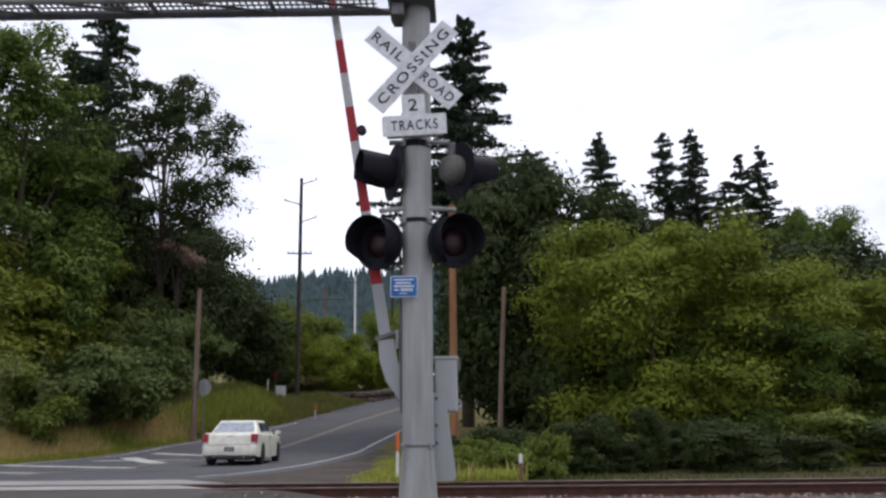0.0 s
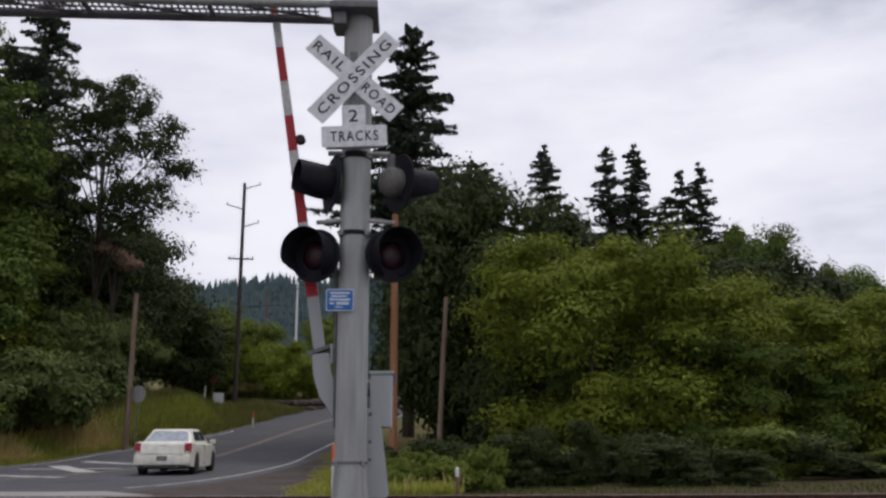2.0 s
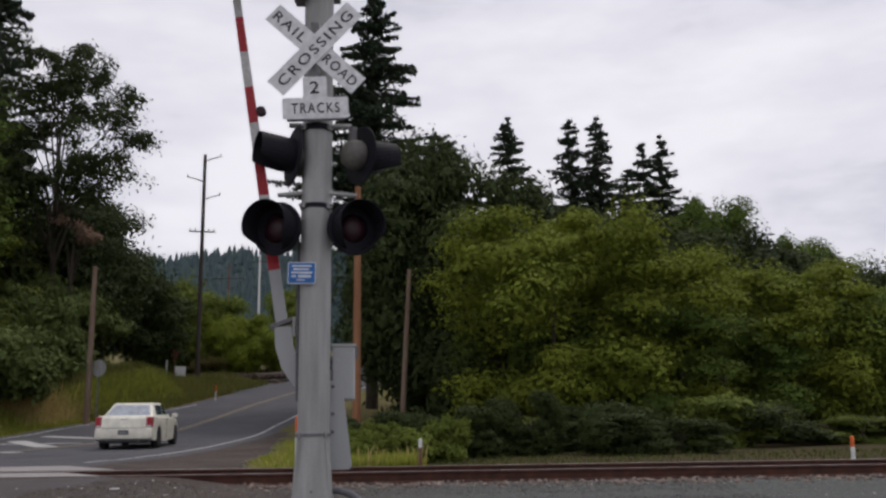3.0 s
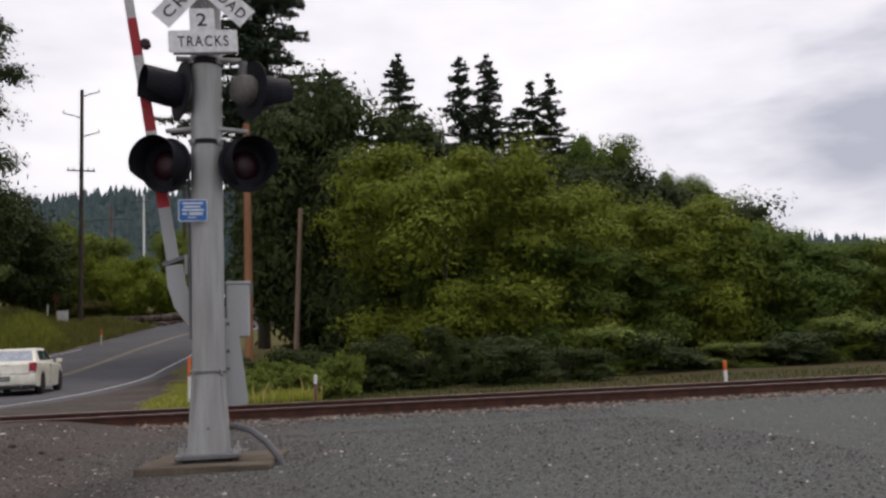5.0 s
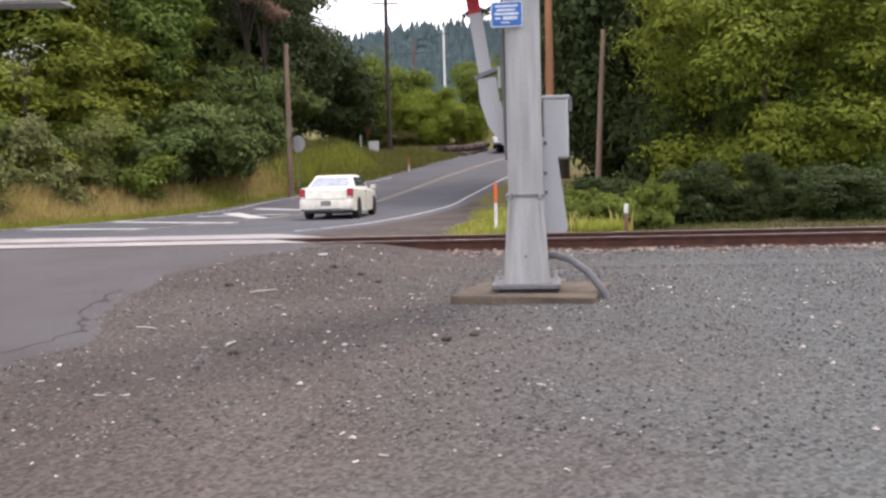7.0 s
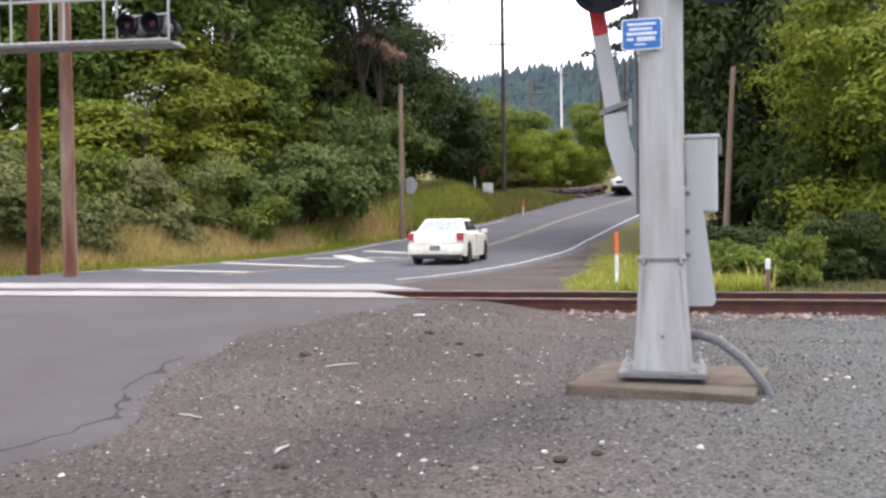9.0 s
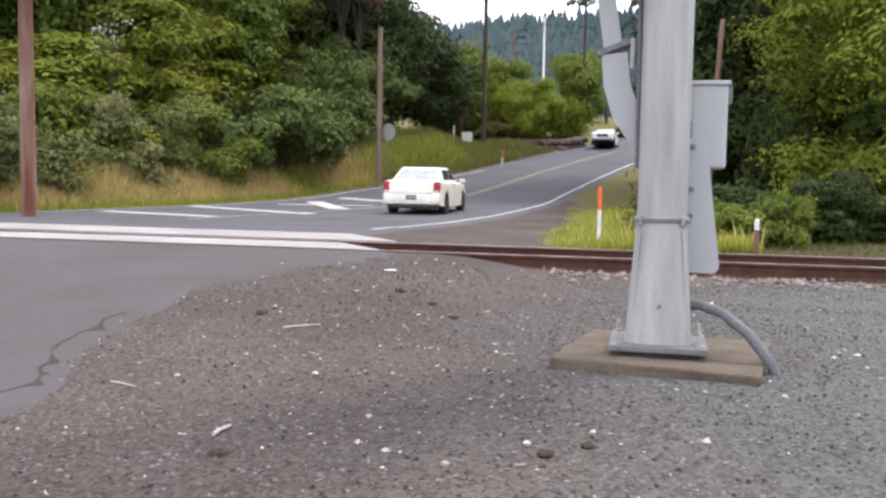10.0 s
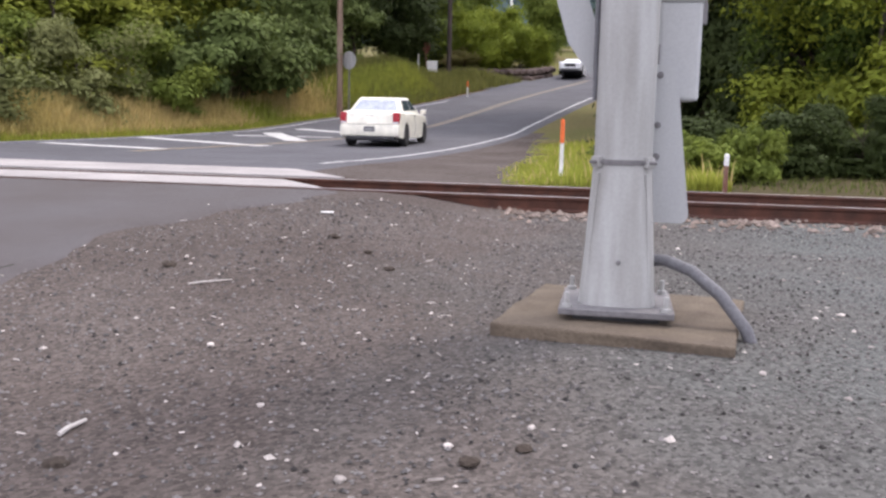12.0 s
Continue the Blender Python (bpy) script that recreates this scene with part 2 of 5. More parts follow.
M_grass = mat("green_grass", (0.33, 0.35, 0.06), 0.85, 0, (0.25, 0.29, 0.055), 0.4, 0.5, 3, 0, island=0.3, through_light=0.55, spec=0.15)
M_bank = mat("olive_bank_grass", (0.19, 0.19, 0.055), 0.9, 0, (0.13, 0.135, 0.04), 0.3, 0.5, 3, 0, island=0.3, through_light=0.3, spec=0.1)
# darker copy of the grass green, tree shade put into the colour
M_shade_grass = mat("shade_toned_grass", (0.10, 0.12, 0.03), 0.9, 0, (0.07, 0.085, 0.025), 0.4, 0.5, 3, 0, island=0.4, through_light=0.2, spec=0.1)
M_floor = mat("dark_brown_soil", (0.050, 0.045, 0.022), 0.97, 0, (0.075, 0.058, 0.032), 0.5, 0.5, 8, 0.8, 6, spec=0.05)
M_soil = mat("reddish_bare_soil", (0.15, 0.085, 0.06), 0.97, 0, (0.10, 0.07, 0.04), 0.6, 0.5, 8, 0.6, 6, spec=0.05)
M_dry = mat("dry_blond_grass", (0.55, 0.42, 0.20), 0.9, 0, (0.42, 0.35, 0.13), 0.3, 0.5, 3, 0, island=0.3, through_light=0.5, spec=0.1)
L_oak = leaf_mat("broad_leaf_green", (0.118, 0.165, 0.028), (0.078, 0.124, 0.025), 0.35)
L_hedge = leaf_mat("hedge_leaf", (0.155, 0.19, 0.030), (0.100, 0.14, 0.026))
L_rusty = leaf_mat("withered_leaf", (0.33, 0.22, 0.17), (0.22, 0.15, 0.10))
L_olive = leaf_mat("olive_leaf", (0.188, 0.216, 0.024), (0.125, 0.160, 0.021), 0.25)
L_bright = leaf_mat("bright_leaf", (0.19, 0.225, 0.022), (0.12, 0.16, 0.02), 0.25)
L_grey = leaf_mat("greyish_leaf", (0.175, 0.185, 0.072), (0.125, 0.145, 0.045), 0.25)
# very dark green: deep shade inside the wood is part of this colour
L_dark = leaf_mat("dark_leaf_with_shade", (0.050, 0.067, 0.020), (0.034, 0.050, 0.017), 0.25)
# needle green lightened towards blue, haze of the skyline firs included
L_fir = leaf_mat("fir_needle_with_haze", (0.055, 0.076, 0.046), (0.038, 0.056, 0.036))
# aerial haze is mixed into this pale blue-green
L_far = leaf_mat("hazed_distant_fir", (0.085, 0.125, 0.135), (0.105, 0.150, 0.150), 0.2)


# ---------------------------------------------------------------- mesh helpers
def mesh_of(name, bm, material, smooth=False):
    me = bpy.data.meshes.new(name)
    bm.to_mesh(me)
    bm.free()
    me.materials.append(material)
    if smooth:
        me.shade_smooth()
        me.set_sharp_from_angle(angle=radians(42))
    return me


def part(name, bm, material, parent=None, label="", smooth=False):
    ob = new(name, mesh_of(name, bm, material, smooth))
    if parent is not None:
        ob.parent = parent
    if label:
        tagged(ob, label)
    return ob


def thing(name, m, label, category, group="", kind=""):
    ob = new(name)
    ob.empty_display_size = 0.1
    ob.matrix_world = m
    return tagged(ob, label, category, group, kind)


def box(x0, x1, y0, y1, z0, z1, bevel=0.0, bm=None):
    bm = bm or bmesh.new()
    made = bmesh.ops.create_cube(bm, size=1, matrix=Matrix.Translation(((x0 + x1) / 2, (y0 + y1) / 2, (z0 + z1) / 2)) @ Matrix.Diagonal((x1 - x0, y1 - y0, z1 - z0, 1)))
    if bevel:
        edges = {e for v in made["verts"] for e in v.link_edges}
        bmesh.ops.bevel(bm, geom=list(edges), offset=bevel, segments=2, affect="EDGES", profile=0.5)
    return bm


def moved(bm, m):
    bmesh.ops.transform(bm, matrix=m, verts=bm.verts)
    return bm


def rings(loops, bm=None, closed=True, cap=True):
    """A skin over a row of point loops."""
    bm = bm or bmesh.new()
    rows = [[bm.verts.new(p) for p in loop] for loop in loops]
    n = len(rows[0])
    for a, b in zip(rows, rows[1:]):
        for i in range(n if closed else n - 1):
            j = (i + 1) % n
            bm.faces.new((a[i], a[j], b[j], b[i]))
    if cap and closed:
        bm.faces.new(rows[0][::-1])
        bm.faces.new(rows[-1])
    bmesh.ops.recalc_face_normals(bm, faces=bm.faces)
    return bm


def circle(r, z, n=24, cx=0.0, cy=0.0):
    return [(cx + r * math.cos(2 * math.pi * i / n), cy + r * math.sin(2 * math.pi * i / n), z) for i in range(n)]


def lathe(profile, n=24, bm=None):
    return rings([circle(r, z, n) for r, z in profile], bm)


def tube(points, radii, n=10, bm=None):
    """A round tube along points."""
    pts = [Vector(p) for p in points]
    if not hasattr(radii, "__len__"):
        radii = [radii] * len(pts)
    loops, side = [], None
    for i, p in enumerate(pts):
        d = (pts[min(i + 1, len(pts) - 1)] - pts[max(i - 1, 0)]).normalized()
        ref = side if side is not None else (Vector((0, 0, 1)) if abs(d.z) < 0.9 else Vector((1, 0, 0)))
        u = (ref - d * ref.dot(d)).normalized()
        w = d.cross(u)
        side = u
        loops.append([p + (u * math.cos(2 * math.pi * k / n) + w * math.sin(2 * math.pi * k / n)) * radii[i] for k in range(n)])
    return rings(loops, bm)


def extrude_outline(outline, y0, y1, bm=None):
    """A plate of the outline (x, z) between y0 and y1."""
    return rings([[(x, y0, z) for x, z in outline], [(x, y1, z) for x, z in outline]], bm)


def sheet(verts, faces, name, material):
    me = bpy.data.meshes.new(name)
    me.from_pydata(verts, [], faces)
    me.materials.append(material)
    return me


def step(a, b, v):
    """0 at a to 1 at b, smoothly; a may be the larger."""
    t = min(1.0, max(0.0, (v - a) / (b - a)))
    return t * t * (3 - 2 * t)


# ---------------------------------------------------------------- ground
ROAD_EDGES = [  # y, left x, centre x, right x
    (-14, -17.2, -11.3, -2.2), (-6, -17.2, -11.3, -2.95), (-2, -17.2, -11.3, -3.95), (0.3, -17.2, -11.3, -4.5), (2.5, -17.2, -11.4, -4.6), (5, -17.3, -11.6, -4.6), (9, -17.4, -11.7, -5.6), (13, -17.3, -11.7, -5.75),
    (17, -17.1, -11.4, -5.25), (21.5, -16.5, -10.6, -4.95), (28.6, -15.7, -9.7, -4.75), (36.4, -14.5, -8.4, -4.25), (42, -12.2, -7.5, -3.5),
    (47, -10.4, -6.7, -2.7), (53, -9.0, -5.4, -1.6), (60, -7.0, -3.6, 0.3), (70, -4.6, -1.2, 2.6), (80, -3.2, 0.2, 4.0), (95, -2.4, 1.0, 4.6), (110, -2.0, 1.4, 5.0)]


def road_at(y):
    y = min(max(y, -14), 110)
    for a, b in zip(ROAD_EDGES, ROAD_EDGES[1:]):
        if a[0] <= y <= b[0]:
            t = (y - a[0]) / (b[0] - a[0])
            return [a[k] + (b[k] - a[k]) * t for k in (1, 2, 3)]


def climb(y):
    t = y - 33
    return 0.15 + 0.12 * (math.sqrt(t * t + 25) + t) / 2


def road_z(y):
    near = 0.03 * (y + 1) if y < -1 else 0.0
    near = max(near, -0.4)
    if y < 8.5:
        return near + 0.27 * step(-2, 4.2, y)
    return max(0.27 - 0.02 * (y - 8.5), 0.16) * (1 - step(14, 28, y)) + climb(y) * step(14, 28, y)


def ground_z(x, y):
    left, centre, right = road_at(y)
    far = climb(min(y, 110)) if y > 20 else 0.12
    near = max(0.03 * (y + 1), -0.4) if y < -1 else 0.0
    if y < 3.4:
        z = near
    elif y < 4.6:
        z = 0.095 * step(3.4, 4.6, y)
    elif y < 8.2:
        z = 0.095
    else:
        z = 0.095 + (far - 0.095) * step(8.2, 15, y)
    over = road_z(y) - (0.014 if y < 5.5 else 0.2 if y < 8.0 else 0.025)
    w = (step(right + 3.5, right + 1.9, x) if y < 7.6 else step(right + 2.6, right + 0.9, x)) * step(left - 3.0, left - 0.9, x)
    if x < left - 0.3 and y > 9:
        z += 0.55 * step(0.3, 4.5, left - x)
    if x < left and y > 36:
        z += 1.5 * step(0.8, 5.5, left - x) * step(37, 47, y) * (1 - step(51, 56, y))
    if x > right + 3 and y > 22:
        z = z * (1 - step(3, 12, x - right)) + (0.0 + 0.03 * max(0, y - 40)) * step(3, 12, x - right)
    if y < 3:
        z += 0.032 * step(-3.5, -1.2, y)
    z = z * (1 - w) + over * w
    if y > 110:
        z += 64 * step(130, 430, y) * (0.86 + 0.14 * math.sin(x * 0.011 + 1.2)) * (1 - 0.35 * step(0, 350, x)) - 6 * step(430, 900, y)
    if abs(x) < 12 and y < 3:
        z += 0.025 * noise.noise(Vector((x * 0.7, y * 0.7, 0)))
    return z


def spaced(stops):
    out = []
    for a, b, d in stops:
        n = max(1, round((b - a) / d))
        out += [a + (b - a) * i / n for i in range(n)]
    return out + [stops[-1][1]]


gx = spaced([(-1500, -200, 130), (-200, -60, 20), (-60, -26, 3), (-26, 10, 0.4), (10, 40, 2), (40, 200, 16), (200, 1500, 130)])
gy = spaced([(-300, -30, 45), (-30, -12, 3), (-12, 15, 0.4), (15, 60, 1.2), (60, 120, 4), (120, 480, 18), (480, 2400, 200)])
verts = [(x, y, ground_z(x, y)) for y in gy for x in gx]
nx = len(gx)
cells = [(j * nx + i, j * nx + i + 1, (j + 1) * nx + i + 1, (j + 1) * nx + i) for j in range(len(gy) - 1) for i in range(nx - 1)]
me = sheet(verts, cells, "ground", M_ground)
me.materials.append(M_gravel)
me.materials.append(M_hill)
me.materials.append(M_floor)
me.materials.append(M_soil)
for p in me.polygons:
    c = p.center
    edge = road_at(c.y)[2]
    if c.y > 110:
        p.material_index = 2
    elif c.y < 9.2 + 0.8 * noise.noise(Vector((c.x * 0.4, 1.7, 0))) or (edge - 1 < c.x < edge + 4.1 - 0.12 * (c.y - 9) + 0.5 * noise.noise(Vector((c.y * 0.6, 4, 0))) and c.y < 34):
        p.material_index = 1
for p in me.polygons:
    c = p.center
    left, _, right = road_at(c.y)
    if p.material_index == 0 and c.x > right + 5.6 - 0.02 * c.y + noise.noise(Vector((c.x * 0.5, c.y * 0.5, 2))) and c.y < 80:
        p.material_index = 3
    if 42 < c.y < 57 and left - 2.0 < c.x < left + 0.2:
        p.material_index = 4
me.shade_smooth()
tagged(new("ground", me), "grey gravel lot turning to grass beyond the railway", "ground", kind="structure")


def ribbon(name, material, ys, x_left, x_right, lift, columns=1, label="", category="", parent=None, skirt=0.0):
    """A strip of road surface or paint between two edges that follows the road's height, with real thickness."""
    vs, fs = [], []
    for y in ys:
        a, b = x_left(y), x_right(y)
        for k in range(columns + 1):
            x = a + (b - a) * k / columns
            vs.append((x, y, road_z(y) + lift))
        if skirt:
            vs.append((b + skirt, y, road_z(y) + lift - 0.035))
    columns += 1 if skirt else 0
    w = columns + 1
    for j in range(len(ys) - 1):
        for k in range(columns):
            fs.append((j * w + k, j * w + k + 1, (j + 1) * w + k + 1, (j + 1) * w + k))
    ob = new(name, sheet(vs, fs, name, material))
    if parent:
        ob.parent = parent
    if label:
        tagged(ob, label, category, kind="structure")
    return ob


def ragged(y):
    return 0.35 * noise.noise(Vector((y * 0.9, 3.1, 0))) + 0.12 * noise.noise(Vector((y * 4.0, 8.1, 0)))


# asphalt beyond the railway and on the near side, left clear where the track runs
road = ribbon("road", M_asphalt, spaced([(8.95, 30, 0.5), (30, 110, 1.5)]), lambda y: road_at(y)[0] - 0.5, lambda y: road_at(y)[2] + 0.45, 0.0, 6, "grey worn asphalt two-lane road climbing a hill", "road", skirt=0.25)
near_road = ribbon("near_road", M_asphalt_old, spaced([(-14, 5.22, 0.25)]), lambda y: road_at(y)[0] - 0.6, lambda y: road_at(y)[2] + 0.35 + ragged(y) + 0.75 * step(1.5, 4.2, y), 0.0, 6, "patched old asphalt approach with a broken edge", "road", skirt=0.30)
ribbon("edge_line", M_white_line, spaced([(11.5, 60, 0.8)]), lambda y: road_at(y)[2], lambda y: road_at(y)[2] + 0.13, 0.006, parent=road)
ribbon("edge_line", M_white_line, spaced([(16, 48, 0.8)]), lambda y: road_at(y)[0], lambda y: road_at(y)[0] + 0.13, 0.006, parent=road)
for off in (-0.16, 0.06):
    ribbon("centre_line", M_yellow_line, spaced([(15, 64, 0.8)]), lambda y: road_at(y)[1] + off, lambda y: road_at(y)[1] + off + 0.11, 0.006, parent=road)


def paint(name, corners):
    """A painted mark on the road from four ground corners."""
    vs, fs = [], []
    (ax, ay), (bx, by), (cx, cy), (dx, dy) = corners
    for i in range(7):
        t = i / 6
        for p, q in (((ax, ay), (bx, by)), ((dx, dy), (cx, cy))):
            x, y = p[0] + (q[0] - p[0]) * t, p[1] + (q[1] - p[1]) * t
            vs.append((x, y, road_z(y) + 0.006))
        if i:
            k = 2 * i
            fs.append((k - 2, k, k + 1, k - 1))
    ob = new(name, sheet(vs, fs, name, M_white_line))
    ob.parent = road


def bar_mark(x0, y0, x1, y1, w):
    d = Vector((x1 - x0, y1 - y0)).normalized() * w / 2
    n = Vector((-d.y, d.x))
    paint("road_marking", [(x0 - n.x, y0 - n.y), (x1 - n.x, y1 - n.y), (x1 + n.x, y1 + n.y), (x0 + n.x, y0 + n.y)])


bar_mark(-16.1, 18.1, -11.6, 16.5, 0.55)
bar_mark(-16.2, 23.6, -10.1, 19.8, 0.55)
bar_mark(-13.8, 32.8, -9.7, 30.3, 0.6)
bar_mark(-13.9, 29.8, -10.7, 24.0, 0.75)
bar_mark(-14.3, 27.0, -12.7, 27.1, 0.6)
bar_mark(-11.9, 27.2, -10.5, 27.3, 0.5)

# tar-dark crack along the near road's broken edge
crack = bmesh.new()
rows = []
for i in range(40):
    y = -5.2 + 5.6 * i / 39
    x = road_at(y)[2] + 0.35 + ragged(y) + 0.02
    w = 0.055 + 0.045 * noise.noise(Vector((y * 5, 7, 0)))
    rows.append([(x - w, y, road_z(y) + 0.004), (x + w, y, ground_z(x + w, y) + 0.006)])
rings(rows, crack, closed=False)
tagged(part("pavement_crack", crack, M_crack), "dark ragged crack where asphalt meets gravel", "crack", kind="structure")

# ---------------------------------------------------------------- railway
RAILS_Y, RAIL_FOOT, RAIL_H = (5.38, 6.89), 0.10, 0.175
track = thing("railway_track", Matrix(), "rusty steel railway track on timber ties in ballast", "railway track", kind="structure")
PROFILE = [(-0.07, 0), (0.07, 0), (0.07, 0.012), (0.012, 0.035), (0.011, 0.125), (0.036, 0.14), (0.036, 0.165), (0.028, 0.175), (-0.028, 0.175), (-0.036, 0.165), (-0.036, 0.14), (-0.011, 0.125), (-0.012, 0.035), (-0.07, 0.012)]
for y in RAILS_Y:
    rail = part("rail", rings([[(x, y + a, RAIL_FOOT + b) for a, b in PROFILE] for x in (-90, -30, 0, 30, 120)]), M_rust, track)
    part("rail_head", box(-90, 120, y - 0.033, y + 0.033, RAIL_FOOT + RAIL_H - 0.004, RAIL_FOOT + RAIL_H + 0.003), M_railtop, rail, "worn shiny rail head")
tie = mesh_of("tie", box(-0.115, 0.115, -1.3, 1.3, -0.09, 0.085, 0.012), M_tie)
spike = mesh_of("tie_plate", box(-0.09, 0.09, -0.17, 0.17, 0.085, 0.10, 0.004), M_rust)
for i in range(100):
    x = -3.0 + 0.5 * i
    t = new("tie", tie)
    t.parent, t.location = track, (x, 6.13 + random.uniform(-0.04, 0.04), random.uniform(-0.012, 0.0))
    for y in RAILS_Y:
        s = new("tie_plate", spike)
        s.parent, s.matrix_basis = t, Matrix.Translation((0, y - t.location.y, 0.0))
# concrete crossing panels between the rails and beyond the far rail, ends cut askew
for y0, y1, ends in ((5.56, 6.66, (-17.6, -15.1, -12.5, -9.9, -7.3, -3.6)), (7.42, 8.92, (-17.6, -14.9, -12.3, -9.7, -7.1, -3.9))):
    for a, b in zip(ends, ends[1:]):
        bm = box(a + 0.012, b - 0.012, y0, y1, 0.02, 0.272 + random.uniform(-0.006, 0.006), 0.014)
        if b == ends[-1]:
            for v in bm.verts:
                if v.co.x > b - 0.1:
                    v.co.x -= 0.85 * (v.co.y - y0)
        part("crossing_panel", bm, M_panel, track)
part("flangeway_filler", box(-17.6, -4.2, 5.46, 5.555, 0.02, 0.17), M_black, track)
part("flangeway_filler", box(-17.6, -4.6, 6.665, 6.81, 0.02, 0.17), M_black, track)
part("flangeway_filler", box(-17.6, -4.6, 6.97, 7.415, 0.02, 0.19), M_black, track)


def stones(name, n, area, size, material, label, lift=0.0, height=ground_z):
    """Loose stones strewn on the ground: squashed, jagged little solids."""
    vs, fs = [], []
    rnd = random.Random(name)
    base = [(1, 0, 0), (-1, 0, 0), (0, 1, 0), (0, -1, 0), (0, 0, 1), (0, 0, -0.6)]
    tri = [(0, 2, 4), (2, 1, 4), (1, 3, 4), (3, 0, 4), (2, 0, 5), (1, 2, 5), (3, 1, 5), (0, 3, 5)]
    x0, x1, y0, y1 = area
    for _ in range(n):
        x, y = rnd.uniform(x0, x1), y0 + (y1 - y0) * rnd.random() ** 0.9
        s = size * (0.45 + 1.1 * rnd.random() ** 3)
        turn = rnd.uniform(0, 6.28)
        c, q = math.cos(turn), math.sin(turn)
        k = len(vs)
        z = height(x, y) + lift
        for a, b, h in base:
            a, b, h = [w * s * rnd.uniform(0.65, 1.25) for w in (a, b, h)]
            vs.append((x + a * c - b * q, y + a * q + b * c, z + 0.7 * h + 0.15 * s))
        fs += [tuple(k + i for i in f) for f in tri]
    tagged(new(name, sheet(vs, fs, name, material)), label, "gravel", kind="stuff")


def bed(x, y):
    return 0.10 + 0.02 * noise.noise(Vector((x * 2, y * 2, 0))) - 0.30 * max(0, abs(y - 6.13) - 1.5) * 0.4


stones("ballast", 15000, (-3.2, 24, 4.3, 8.6), 0.040, M_ballast, "brown crushed ballast stones between the rails", 0.0, bed)
stones("gravel", 40000, (-0.9, 6.0, -4.6, 4.6), 0.0115, M_stone, "small blue-grey chippings strewn over the lot")
stones("trodden_gravel", 12000, (-4.0, -0.9, -4.6, 4.4), 0.012, M_stone, "sparse small stones on trodden brown fines")
stones("pebbles", 650, (-4.5, 8.5, -5.5, 4.6), 0.018, M_pebble, "larger pale pebbles lying on the gravel")


# ---------------------------------------------------------------- crossing signal
def words(text, size, m, parent, material, width=None, name="lettering"):
    cu = bpy.data.curves.new(name, "FONT")
    cu.body, cu.size, cu.align_x, cu.align_y, cu.extrude = text, size, "CENTER", "CENTER", 0.002
    cu.space_character, cu.offset = 1.25, 0.002
    tmp = bpy.data.objects.new(name, cu)
    scene.collection.objects.link(tmp)
    bpy.context.view_layer.update()
    me = bpy.data.meshes.new_from_object(tmp.evaluated_get(bpy.context.evaluated_depsgraph_get()))
    bpy.data.objects.remove(tmp)
    xs = [v.co.x for v in me.vertices]
    ys = [v.co.y for v in me.vertices]
    k = width / (max(xs) - min(xs)) if width else 1
    mid_y = (max(ys) + min(ys)) / 2
    for v in me.vertices:
        v.co.x = (v.co.x - (max(xs) + min(xs)) / 2) * k
        v.co.y -= mid_y
    me.materials.clear()
    me.materials.append(material)
    ob = new(name, me)
    ob.parent = parent
    ob.matrix_basis = m
    return ob


UPRIGHT = pose(0, 0, 0, 90, 0, 0)
slab_m = pose(0.06, 0.10, 0, 0, 0, -9)
slab = box(-0.635, 0.635, -0.66, 0.62, -0.15, 0.092, 0.014)
bmesh.ops.subdivide_edges(slab, edges=slab.edges, cuts=4, use_grid_fill=True)
for v in slab.verts:
    v.co += Vector([0.012 * noise.noise(v.co * 5 + Vector((k * 9, 0, 0))) for k in range(3)])
slab_ob = part("concrete_footing", slab, M_slab)
slab_ob.matrix_world = slab_m
tagged(slab_ob, "stained square concrete footing set in gravel", "footing")

signal = thing("crossing_signal", pose(0, 0, 0.092), "grey cantilever level-crossing signal mast with red lamps", "crossing signal")
Z0 = 0.092
part("base_plate", box(-0.31, 0.31, -0.31, 0.31, 0.034, 0.072, 0.006), M_galv_dark, signal)
# black pad: its colour draws the shadow line under the base plate
part("plate_gap_shade_pad", box(-0.235, 0.235, -0.235, 0.235, -0.01, 0.034), M_black, signal)
boot = []
for z, half, k in ((0.062, 0.215, 0.55), (0.35, 0.195, 0.62), (0.70, 0.172, 0.8), (0.85, 0.163, 0.98), (0.90, 0.160, 1.0)):
    loop = []
    for i in range(32):
        a = 2 * math.pi * i / 32
        c, s = math.cos(a), math.sin(a)
        p = 2 / (2 + 4 * (1 - k))
        loop.append((half * math.copysign(abs(c) ** p, c), half * math.copysign(abs(s) ** p, s), z))
    boot.append(loop)
part("boot", rings(boot), M_galv, signal, smooth=True)
for a in range(4):
    g = rings([[(-0.235, -0.006, 0.062), (-0.15, -0.006, 0.062), (-0.15, -0.006, 0.80), (-0.168, -0.006, 0.80)], [(-0.235, 0.006, 0.062), (-0.15, 0.006, 0.062), (-0.15, 0.006, 0.80), (-0.168, 0.006, 0.80)]])
    part("gusset", moved(g, pose(0, 0, 0, 0, 0, 45 + 90 * a) @ pose(-0.02, 0, 0)), M_galv, signal)
for sx in (-1, 1):
    for sy in (-1, 1):
        bolt = part("anchor_bolt", moved(lathe([(0.028, 0.062), (0.028, 0.092), (0.014, 0.094), (0.014, 0.15), (0.011, 0.155)], 8), pose(sx * 0.265, sy * 0.265, 0)), M_galv, signal)
part("mast", lathe([(0.160, 0.86), (0.160, 3.0), (0.156, 5.3), (0.154, 6.6)], 40), M_galv, signal, smooth=True)


